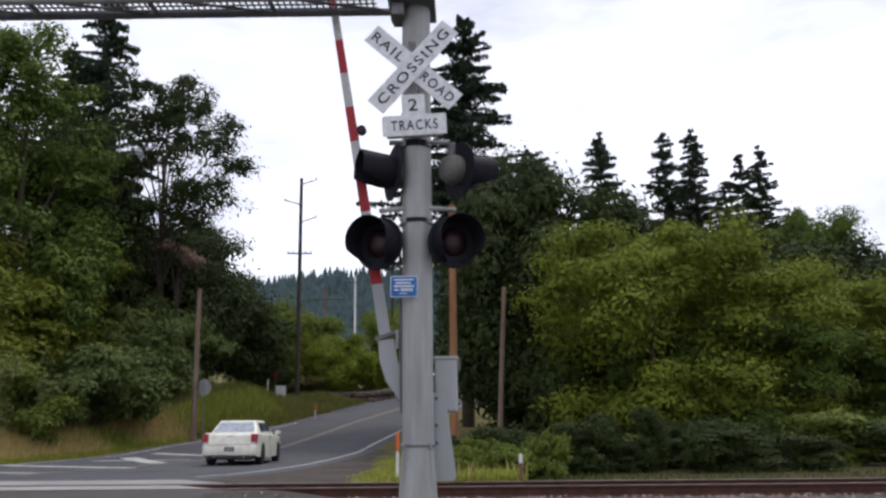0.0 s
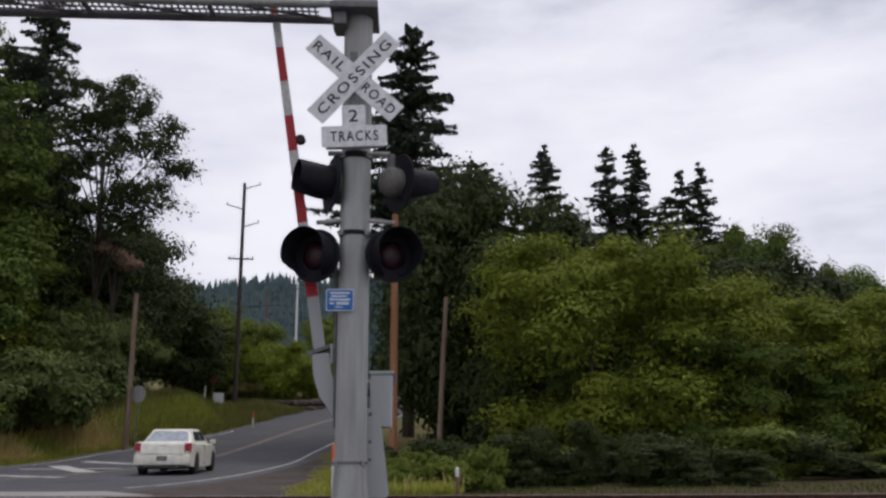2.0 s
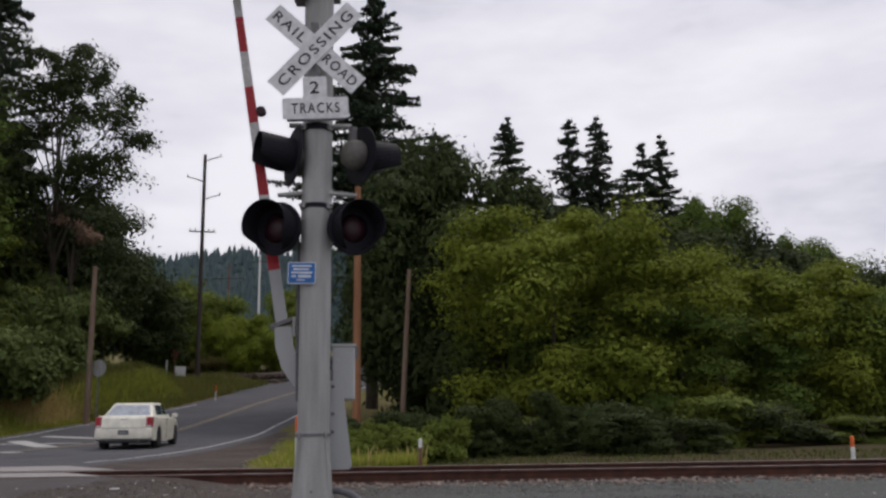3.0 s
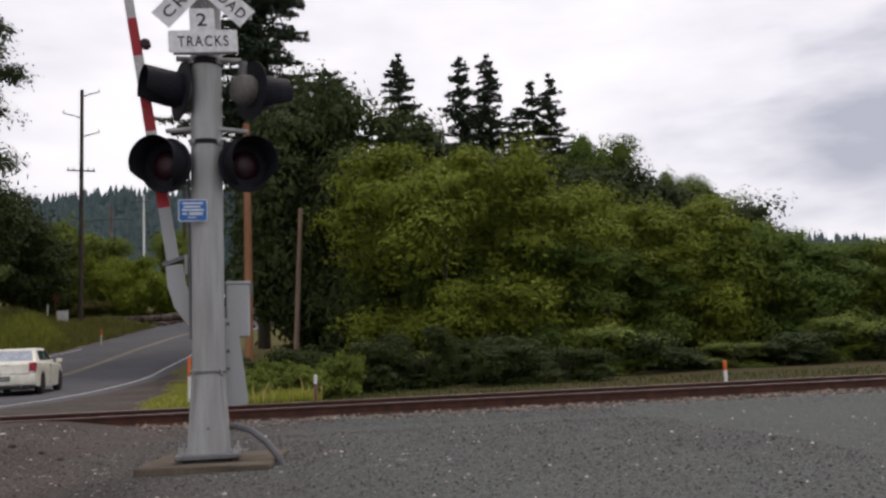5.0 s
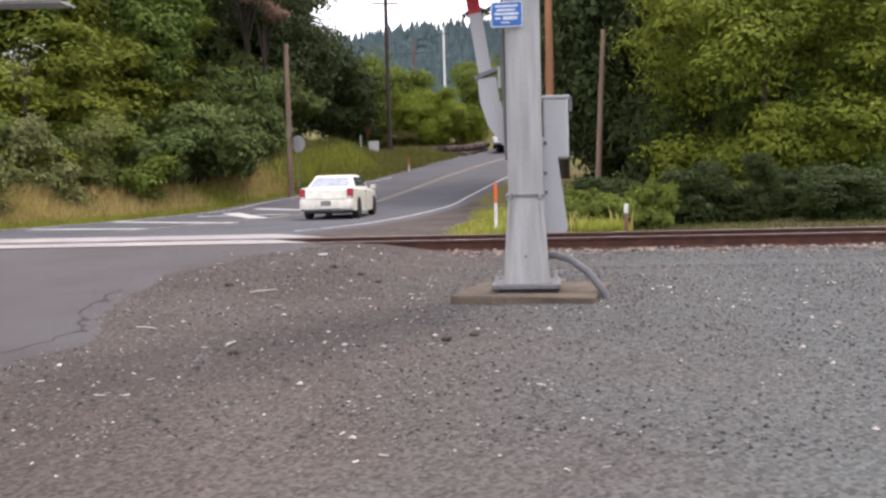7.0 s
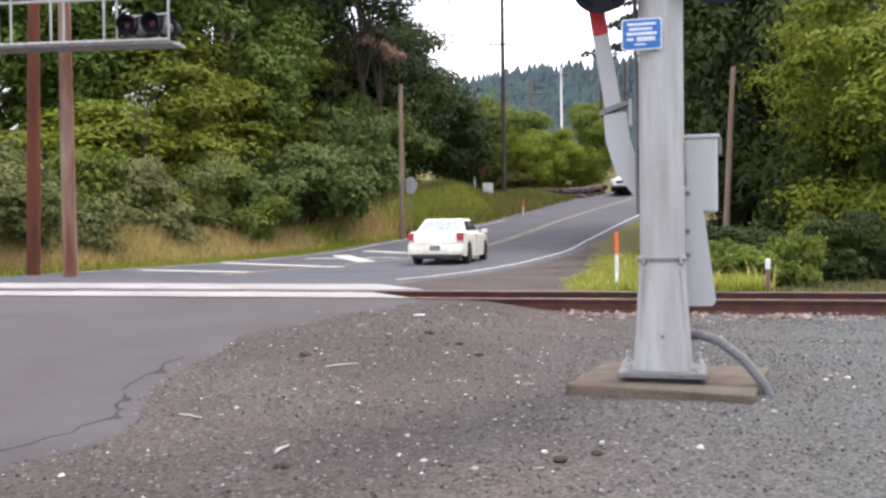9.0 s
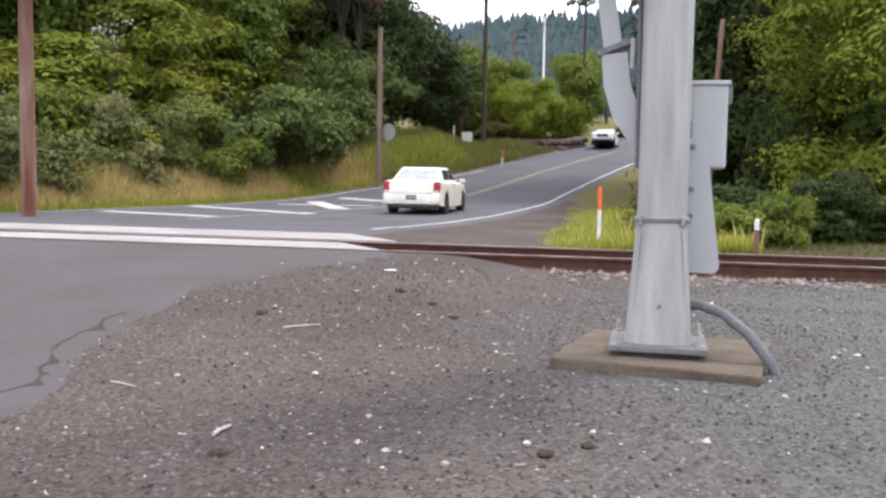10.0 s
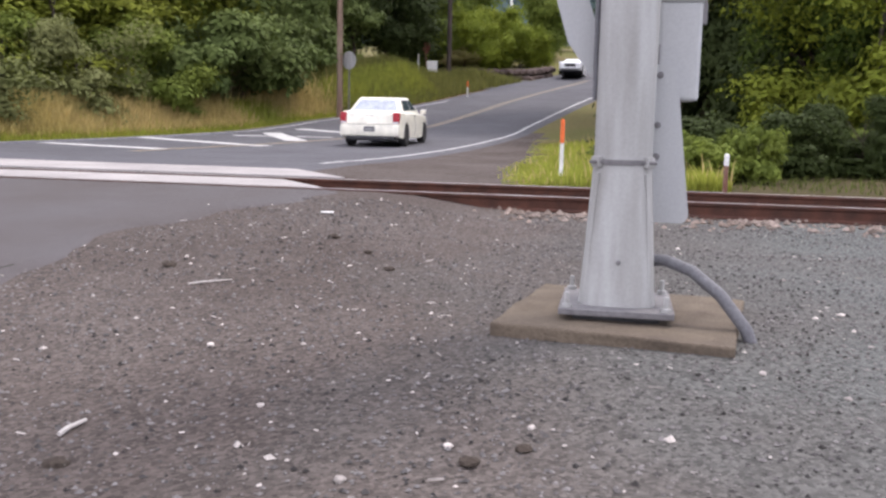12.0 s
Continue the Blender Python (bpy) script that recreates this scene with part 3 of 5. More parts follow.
def band(z, r, h, material, name="band", bolts=True):
    """A two-piece clamp collar: thin strap, upright lugs at both sides, a bolt through each pair."""
    b = part(name, lathe([(r, z - h), (r + 0.010, z - h), (r + 0.010, z + h), (r, z + h)], 32), material, signal)
    if bolts:
        for sx in (-1, 1):
            x = sx * (r * 0.80)
            part("lug", moved(box(-0.030, 0.030, -0.034, 0.0, -0.030, 0.030, 0.005), pose(x, -r * 0.62, z, 0, 0, sx * 48)), M_galv, b)
            part("clamp_bolt", moved(lathe([(0.010, -0.05), (0.010, 0.05)], 8), pose(x * 1.02, -r * 0.80, z, 0, 90, 0)), M_galv_dark, b)
    return b


band(0.863, 0.160, 0.014, M_galv_dark)
band(3.20, 0.158, 0.024, M_hood)
band(4.05, 0.157, 0.035, M_hood)
part("inspection_bolt", moved(lathe([(0.014, 0), (0.014, 0.012), (0.006, 0.014)], 8), pose(0.0, -0.196, 0.32, 90)), M_galv_dark, signal)

# crossbuck and track count plates, a little askew
TILT = Matrix.Translation((0, 0, 4.86)) @ pose(0, 0, 0, 0, -2.6, 0)
crossbuck = thing("crossbuck_sign", Matrix(), "white crossed boards lettered railroad crossing", "sign")
crossbuck.matrix_world = Matrix.Translation((-0.02, -0.27, Z0)) @ TILT
for k, (turn, y) in enumerate(((-45.5, -0.012), (44.5, 0.004))):
    blade = part("blade", moved(box(-0.61, 0.61, -0.004, 0.004, -0.115, 0.115), pose(0, y, 0, 0, turn, 0)), M_white_sign, crossbuck)
    face = pose(0, y - 0.005, 0, 0, turn, 0) @ UPRIGHT
    if k == 0:
        words("CROSSING", 0.15, face, blade, M_black, 1.08)
    else:
        words("RAIL", 0.15, face @ pose(-0.36, 0, 0), blade, M_black, 0.42)
        words("ROAD", 0.15, face @ pose(0.35, 0, 0), blade, M_black, 0.43)
part("mount", box(-0.04, 0.04, 0.01, 0.12, -0.3, 0.3), M_galv_dark, crossbuck)
plate = thing("track_count_sign", Matrix(), "white inverted T plate reading two tracks", "sign")
plate.matrix_world = Matrix.Translation((-0.01, -0.255, Z0 + 4.21)) @ pose(0, 0, 0, 0, -2.6, 0)


def rounded(outline, r, n=4):
    out = []
    for i, p in enumerate(outline):
        p, a, b = Vector(p), Vector(outline[i - 1]), Vector(outline[(i + 1) % len(outline)])
        u, w = (a - p).normalized() * r, (b - p).normalized() * r
        for k in range(n + 1):
            t = k / n
            out.append(tuple(p + u * (1 - t) ** 2 + w * t ** 2))
    return out


tee = part("plate", extrude_outline(rounded([(-0.343, -0.115), (0.343, -0.115), (0.343, 0.115), (0.125, 0.115), (0.125, 0.345), (-0.125, 0.345), (-0.125, 0.115), (-0.343, 0.115)], 0.022), -0.003, 0.003), M_white_sign, plate)
words("TRACKS", 0.155, pose(0, -0.005, 0) @ UPRIGHT, tee, M_black, 0.50)
words("2", 0.19, pose(-0.005, -0.005, 0.225) @ UPRIGHT, tee, M_black, 0.10)
part("mount", box(-0.30, 0.30, 0.004, 0.03, -0.135, -0.10), M_galv_dark, plate)
part("mount", box(-0.03, 0.03, 0.02, 0.11, -0.10, 0.30), M_galv_dark, plate)

# small blue notice on the mast
notice = thing("blue_notice_sign", Matrix(), "small blue emergency notice with white lettering bars", "sign")
notice.matrix_world = pose(-0.128, -0.185, 2.57, 0, 0, 0)
np_ = part("plate", extrude_outline(rounded([(-0.142, -0.112), (0.142, -0.112), (0.142, 0.112), (-0.142, 0.112)], 0.02), -0.002, 0.002), M_sign_text, notice)
part("field", extrude_outline(rounded([(-0.132, -0.102), (0.132, -0.102), (0.132, 0.102), (-0.132, 0.102)], 0.016), -0.005, -0.002), M_blue, np_)
for z, a, b, h in ((0.072, -0.1, 0.1, 0.009), (0.038, -0.088, 0.075, 0.009), (0.004, -0.105, 0.105, 0.010), (-0.034, -0.105, -0.055, 0.009), (-0.034, -0.035, 0.095, 0.015), (-0.072, -0.05, 0.03, 0.006)):
    part("lettering_bar", box(a, b, -0.0065, -0.005, z - h, z + h), M_sign_text, np_)
part("mount", box(-0.05, 0.13, 0.002, 0.035, -0.03, 0.03), M_galv_dark, notice)


def signal_lamp(parent, m, dish=0.30, hood=0.212, tunnel=0.29):
    """A flashing-light unit that faces its own -y: background disc, hooded visor, red lens, cast housing."""
    lamp = part("lamp_disc", moved(lathe([(dish, 0.0), (dish, 0.012), (dish - 0.02, 0.02), (0.16, 0.02), (0.15, 0.0)], 36), pose(0, 0, 0, 90, 0, 0)), M_hood, parent, "round matt black background disc")
    lamp.matrix_basis = m
    loops = []
    for k in range(4):
        y, r = -0.005 - (tunnel - 0.005) * k / 3, hood + 0.005 * k
        outer = [(r * math.sin(a), y, r * math.cos(a)) for a in [radians(-165 + 330 * i / 22) * (1 - 0.30 * (-y / tunnel)) for i in range(23)]]
        inner = [((r - 0.008) * math.sin(a), y, (r - 0.008) * math.cos(a)) for a in [radians(165 - 330 * i / 22) * (1 - 0.30 * (-y / tunnel)) for i in range(23)]]
        loops.append(outer + inner)
    part("visor", rings(loops), M_hood, lamp, smooth=False)
    part("lens", moved(lathe([(0.0001, 0.06), (0.06, 0.055), (0.11, 0.038), (0.148, 0.0), (0.15, -0.02), (0.0001, -0.02)], 28), pose(0, -0.0, 0, 90, 0, 0)), M_lens, lamp, "unlit dark red lens", smooth=True)
    part("housing", moved(lathe([(0.155, 0.0), (0.165, 0.03), (0.16, 0.10), (0.13, 0.17), (0.07, 0.205), (0.0001, 0.21)], 28), pose(0, 0, 0, -90, 0, 0)), M_housing, lamp, "grey rounded housing", smooth=True)
    part("socket", moved(lathe([(0.045, 0.14), (0.045, 0.30)], 14), pose(0, 0.09, 0)), M_galv_dark, lamp, smooth=True)
    return lamp


arm = part("lamp_arm", tube([(-0.40, -0.05, 3.32), (-0.17, -0.06, 3.34), (0.17, -0.06, 3.34), (0.42, -0.05, 3.32)], 0.026, 10), M_galv, signal)
arm2 = part("lamp_arm", tube([(-0.30, 0.0, 4.10), (0.36, 0.02, 4.10)], 0.030, 10), M_galv, signal)
signal_lamp(signal, pose(-0.395, -0.08, 2.955, -2, 0, -24), 0.285, 0.235)
signal_lamp(signal, pose(0.385, -0.06, 2.965, -2, 0, 22), 0.285, 0.235)
signal_lamp(signal, pose(-0.25, 0.04, 3.77, -4, 0, -68), 0.315, 0.185, 0.40)
signal_lamp(signal, pose(0.45, 0.06, 3.79, 0, 0, 122), 0.315, 0.185, 0.40)
part("cable", tube([(-0.17, 0.02, 1.2), (-0.18, 0.03, 2.4), (-0.185, 0.03, 2.9), (-0.30, 0.02, 3.05)], 0.016, 8), M_conduit, signal, "black cable up the mast")

# gate mechanism with raised arm, behind the mast
gate = thing("crossing_gate", pose(0.0, 0.40, 0.0), "crossing gate raised upright with red and white arm", "crossing gate")
part("mechanism_box", box(0.17, 0.405, -0.16, 0.20, 1.30, 1.86, 0.018), M_alu, gate, "pale grey mechanism box")
part("mechanism_lid", box(0.16, 0.42, -0.175, 0.215, 1.855, 1.885, 0.008), M_alu, gate)
part("latch", box(0.41, 0.44, -0.03, 0.03, 1.74, 1.87, 0.006), M_galv_dark, gate)
part("support_bracket", box(-0.12, 0.18, -0.16, 0.10, 1.40, 1.62, 0.01), M_galv_dark, gate)
weight = part("counterweight", extrude_outline(rounded([(0.10, 1.50), (0.275, 1.50), (0.385, 0.64), (0.36, 0.60), (0.05, 0.60)], 0.02), -0.215, -0.185), M_alu, gate, "long pale counterweight blade hanging down")
for z in (1.44, 1.16, 0.98):
    part("weight_bolt", moved(lathe([(0.020, 0), (0.020, 0.014), (0.010, 0.018)], 8), pose(0.185, -0.215, z, 90)), M_galv_dark, gate)
# curved socket that carries the arm
curve_pts = [(-0.02, -0.19, 1.42), (-0.14, -0.19, 1.50), (-0.26, -0.19, 1.66), (-0.325, -0.19, 1.86), (-0.345, -0.19, 2.06)]
flat = []
for i, p in enumerate(curve_pts):
    a, b = Vector(curve_pts[max(0, i - 1)]), Vector(curve_pts[min(4, i + 1)])
    d = (b - a).normalized()
    nrm = Vector((-d.z, 0, d.x)) * (0.10 - 0.004 * i)
    p = Vector(p)
    flat.append([p + nrm + Vector((0, -0.06, 0)), p - nrm + Vector((0, -0.06, 0)), p - nrm + Vector((0, 0.06, 0)), p + nrm + Vector((0, 0.06, 0))])
part("arm_socket", rings(flat), M_alu, gate)
part("clamp", moved(box(-0.115, 0.115, -0.075, 0.075, -0.02, 0.02, 0.005), pose(-0.35, -0.19, 2.10, 0, -20, 0)), M_galv_dark, gate)
part("clamp_lug", box(-0.24, -0.215, -0.27, -0.20, 1.96, 2.16, 0.005), M_alu, gate)
lean = pose(-0.36, -0.19, 2.12, 0, -9.0, 0)
z = 0.0
for k in range(15):
    length = 0.55 if k == 0 else 0.41
    w0 = 0.062 - 0.0023 * k
    w1 = w0 - 0.0023
    seg = rings([[(-w0, -0.022, z), (w0, -0.022, z), (w0, 0.022, z), (-w0, 0.022, z)], [(-w1, -0.022, z + length), (w1, -0.022, z + length), (w1, 0.022, z + length), (-w1, 0.022, z + length)]])
    s = part("arm_segment", seg, M_alu if k == 0 else M_red_tape if k % 2 else M_white_tape, gate)
    s.matrix_basis = lean
    z += length
for h in (2.3, 4.1):
    lampm = part("arm_lamp", moved(lathe([(0.045, -0.05), (0.055, -0.03), (0.055, 0.03), (0.045, 0.05)], 14), pose(0.095, -0.02, h, 90, 0, 0)), M_lens, gate, "small red gate-arm lamp")
    lampm.matrix_basis = lean

conduit = part("conduit", tube([(0.16, 0.02, 0.40), (0.26, -0.02, 0.41), (0.40, -0.10, 0.37), (0.55, -0.20, 0.26), (0.68, -0.29, 0.10), (0.74, -0.33, -0.05)], 0.034, 12), M_conduit, None, smooth=True)
tagged(conduit, "grey flexible conduit curving from mast into gravel", "conduit")

# cantilever walkway truss
canti = thing("signal_cantilever", pose(0, 0, 0), "overhead steel cantilever with grating walkway", "cantilever")
ZC = 5.83
for y in (-0.20, 0.20):
    part("chord", tube([(-11.5, y, ZC + 0.1), (-0.10, y, ZC)], 0.042, 12), M_galv_dark if y > 0 else M_galv, canti)
gr = bmesh.new()
for i in range(150):
    x = -0.5 - i * 0.072
    box(x, x + 0.02, -0.15, 0.15, ZC + 0.03 + 0.009 * -x, ZC + 0.045 + 0.009 * -x, 0, gr)
part("grating", gr, M_galv, canti)
for y in (-0.15, -0.05, 0.05, 0.15):
    part("grating_rail", tube([(-11.3, y, ZC + 0.13), (-0.45, y, ZC + 0.035)], 0.012, 6), M_galv_dark, canti)
for i in range(8):
    x = -0.28 - 1.36 * i
    part("crosspiece", tube([(x, -0.2, ZC + 0.01 - 0.009 * x), (x, 0.2, ZC + 0.01 - 0.009 * x)], 0.03, 8), M_galv_dark, canti)
    if i < 7:
        part("diagonal", tube([(x, 0.2, ZC + 0.01 - 0.009 * x), (x - 1.36, -0.2, ZC + 0.02 - 0.009 * x)], 0.018, 8), M_galv_dark, canti)
part("bracket", box(-0.27, 0.20, -0.30, 0.30, ZC - 0.02, ZC + 0.26, 0.012), M_galv, canti)
part("bracket_flange", box(-0.30, 0.22, -0.33, 0.33, ZC - 0.09, ZC - 0.02, 0.01), M_galv_dark, canti)
part("bracket_foot", box(-0.26, -0.12, -0.24, 0.1, ZC - 0.24, ZC - 0.09, 0.01), M_galv_dark, canti)

# ---------------------------------------------------------------- poles, posts and the far gantry
def timber_pole(x, y, z, h, r, material, label, arms=(), lean=(0, 0), group=""):
    p = thing("utility_pole", pose(x, y, z), label, "utility pole", group)
    part("shaft", tube([(0, 0, -0.4), (lean[0] * 0.5, lean[1] * 0.5, h / 2), (lean[0], lean[1], h)], [r, r * 0.9, r * 0.72], 14), material, p, smooth=True)
    for a, half, turn in arms:
        c = part("crossarm", moved(box(-half, half, -0.045, 0.045, -0.05, 0.05, 0.01), pose(lean[0] * a / h, lean[1] * a / h - r, a, 0, 0, turn)), M_pole_dark, p)
        for k in (-0.9, -0.5, 0.5, 0.9):
            part("insulator", moved(lathe([(0.035, 0), (0.05, 0.05), (0.03, 0.12), (0.04, 0.16), (0.02, 0.2)], 8), pose(lean[0] * a / h, lean[1] * a / h - r, a + 0.06, 0, 0, turn) @ pose(half * k, 0, 0)), M_galv, c)
    return p


timber_pole(-15.3, 13.75, 0.15, 9.6, 0.19, M_pole_grey, "tall weathered reddish timber pole beside the road", group="roadside poles", lean=(-0.05, 0))
timber_pole(-17.4, 14.95, 0.2, 10.2, 0.19, M_pole_red, "dark red-brown timber pole at the verge", group="roadside poles", lean=(0.25, 0))
timber_pole(-13.8, 38.6, 1.0, 8.0, 0.16, M_pole_tan, "short weathered timber pole on the grassy verge")
tall = timber_pole(-12.1, 58.5, 3.3, 17.6, 0.17, M_pole_dark, "tall dark utility pole with single-sided staggered arms", arms=((11.6, 0.95, 8),))
for h, side in ((17.3, 1), (15.7, -1), (14.3, 1)):
    bracket = part("arm", tube([(0, -0.08, h - 0.25), (side * 0.5, -0.12, h - 0.05), (side * 1.25, -0.2, h + 0.12)], [0.05, 0.04, 0.035], 8), M_pole_dark, tall)
    part("insulator", moved(lathe([(0.03, 0), (0.06, 0.05), (0.03, 0.10), (0.05, 0.14), (0.02, 0.2)], 8), pose(side * 1.2, -0.2, h + 0.13)), M_galv, bracket)
timber_pole(0.06, 23.0, 0.0, 9.4, 0.15, M_pole_orange, "orange-brown timber pole at the woods' edge")
timber_pole(1.78, 28.0, 0.05, 7.1, 0.12, M_pole_tan, "thin grey timber pole before the dark trees", lean=(0.35, 0))
timber_pole(-6.9, 82.0, 6.0, 13.0, 0.18, M_pole_dark, "dark utility pole beside the climbing road", arms=((12.3, 0.9, 30),))
timber_pole(-5.4, 96.0, 7.4, 13.0, 0.18, M_pole_dark, "distant utility pole beside the climbing road")
timber_pole(-15.0, 117.0, 8.0, 15.6, 0.17, M_white_plastic, "pale distant pole with a short crossarm", arms=((14.6, 1.0, 0),))
timber_pole(-20.4, 125.0, 9.0, 14.5, 0.16, M_pole_grey, "distant grey utility pole with crossarm", arms=((12.4, 2.6, 0),))

stop = thing("sign_back", pose(-13.42, 38.9, 1.0), "bare metal back of a round road sign", "road sign")
part("disc", moved(lathe([(0.44, -0.004), (0.44, 0.004)], 28), pose(0, 0, 2.75, 90, 0, -20)), M_galv, stop)
part("post", box(-0.03, 0.03, 0.02, 0.06, -0.2, 3.1, 0.004), M_galv_dark, stop)


def marker(x, y, h, r, body, top, label, share=0.62):
    p = thing("marker_post", pose(x, y, ground_z(x, y) - 0.02), label, "marker post")
    part("post", lathe([(r, 0), (r, h * share)], 14), body, p, smooth=True)
    part("cap", lathe([(r * 1.05, h * share), (r * 1.05, h * 0.97), (r * 0.6, h)], 14), top, p)
    return p


marker(-1.0, 10.5, 1.08, 0.034, M_white_plastic, M_orange, "slim white marker post with an orange top")
marker(1.55, 9.0, 0.62, 0.036, M_pole_grey, M_white_plastic, "short weathered post with pale reflective cap", 0.72)
marker(10.6, 9.3, 0.55, 0.04, M_white_plastic, M_orange, "white marker post with an orange-red top by the track", 0.6)
marker(-9.4, 50.6, 1.0, 0.05, M_white_plastic, M_orange, "pale yellow-topped marker post beside the road")
marker(-14.4, 59.0, 1.6, 0.06, M_white_plastic, M_white_plastic, "plain white post on the verge")
mail = thing("verge_sign", pose(-13.2, 58.0, ground_z(-13.2, 58)), "small white notice board on a post", "sign")
part("board", box(-0.38, 0.38, -0.02, 0.02, 0.35, 1.15, 0.01), M_white_plastic, mail)
part("post", box(-0.05, 0.05, 0.02, 0.1, -0.3, 1.1), M_pole_grey, mail)
octo = thing("stop_sign", pose(-13.9, 59.2, ground_z(-13.9, 59.2)), "faded red octagonal road sign at the side lane", "road sign")
part("plate", moved(lathe([(0.41, -0.004), (0.41, 0.004)], 8), pose(0, 0, 2.0, 90, 0, -35) @ pose(0, 0, 0, 0, 0, 22.5)), M_faded_red, octo)
part("post", box(-0.03, 0.03, 0.02, 0.06, -0.3, 2.3, 0.004), M_pole_grey, octo)

# far cantilever on the other side of the road
gan = thing("signal_gantry", pose(0, 0, 0), "far steel signal gantry with twin black lamps", "signal gantry")
gy0, gx1, gx0 = 13.2, -11.95, -19.6
def gp(x, z, y=gy0):
    return (x, y + 0.16 * (x - gx1), z)
for y in (gy0, gy0 + 0.5):
    part("chord", tube([gp(gx0, 6.02, y), gp(gx1 - 0.0, 6.04, y)], 0.05, 10), M_galv, gan)
    part("chord", tube([gp(gx0, 7.19, y), gp(gx1, 7.22, y)], 0.04, 10), M_galv, gan)
part("walkway", rings([[gp(x, 5.96, gy0 + 0.02), gp(x, 5.96, gy0 + 0.7), gp(x, 6.01, gy0 + 0.7), gp(x, 6.01, gy0 + 0.02)] for x in (gx0, gx1 + 0.03)]), M_galv, gan)
for k in range(12):
    x = gx1 - 0.02 - (0 if k == 0 else 0.95 + 0.68 * (k - 1) + (0.35 if k % 2 else 0.0))
    part("picket", tube([gp(x, 6.02), gp(x, 7.20)], 0.03, 8), M_galv, gan)
part("mast", lathe([(0.17, 0.0), (0.16, 7.6)], 20), M_galv, gan).matrix_basis = pose(-20.0, 12.2, 0.1)
for x in (-13.05, -12.35):
    lp = signal_lamp(gan, pose(x, gy0 - 0.10, 6.42, 0, 0, 22 if x < -12.5 else 18), 0.27)
    lp2 = signal_lamp(gan, pose(x + 0.06, gy0 + 0.5, 6.42, 0, 0, 182), 0.27)
part("lamp_bar", tube([(-13.3, gy0 + 0.18, 6.72), (-12.1, gy0 + 0.18, 6.72)], 0.03, 8), M_galv, gan)


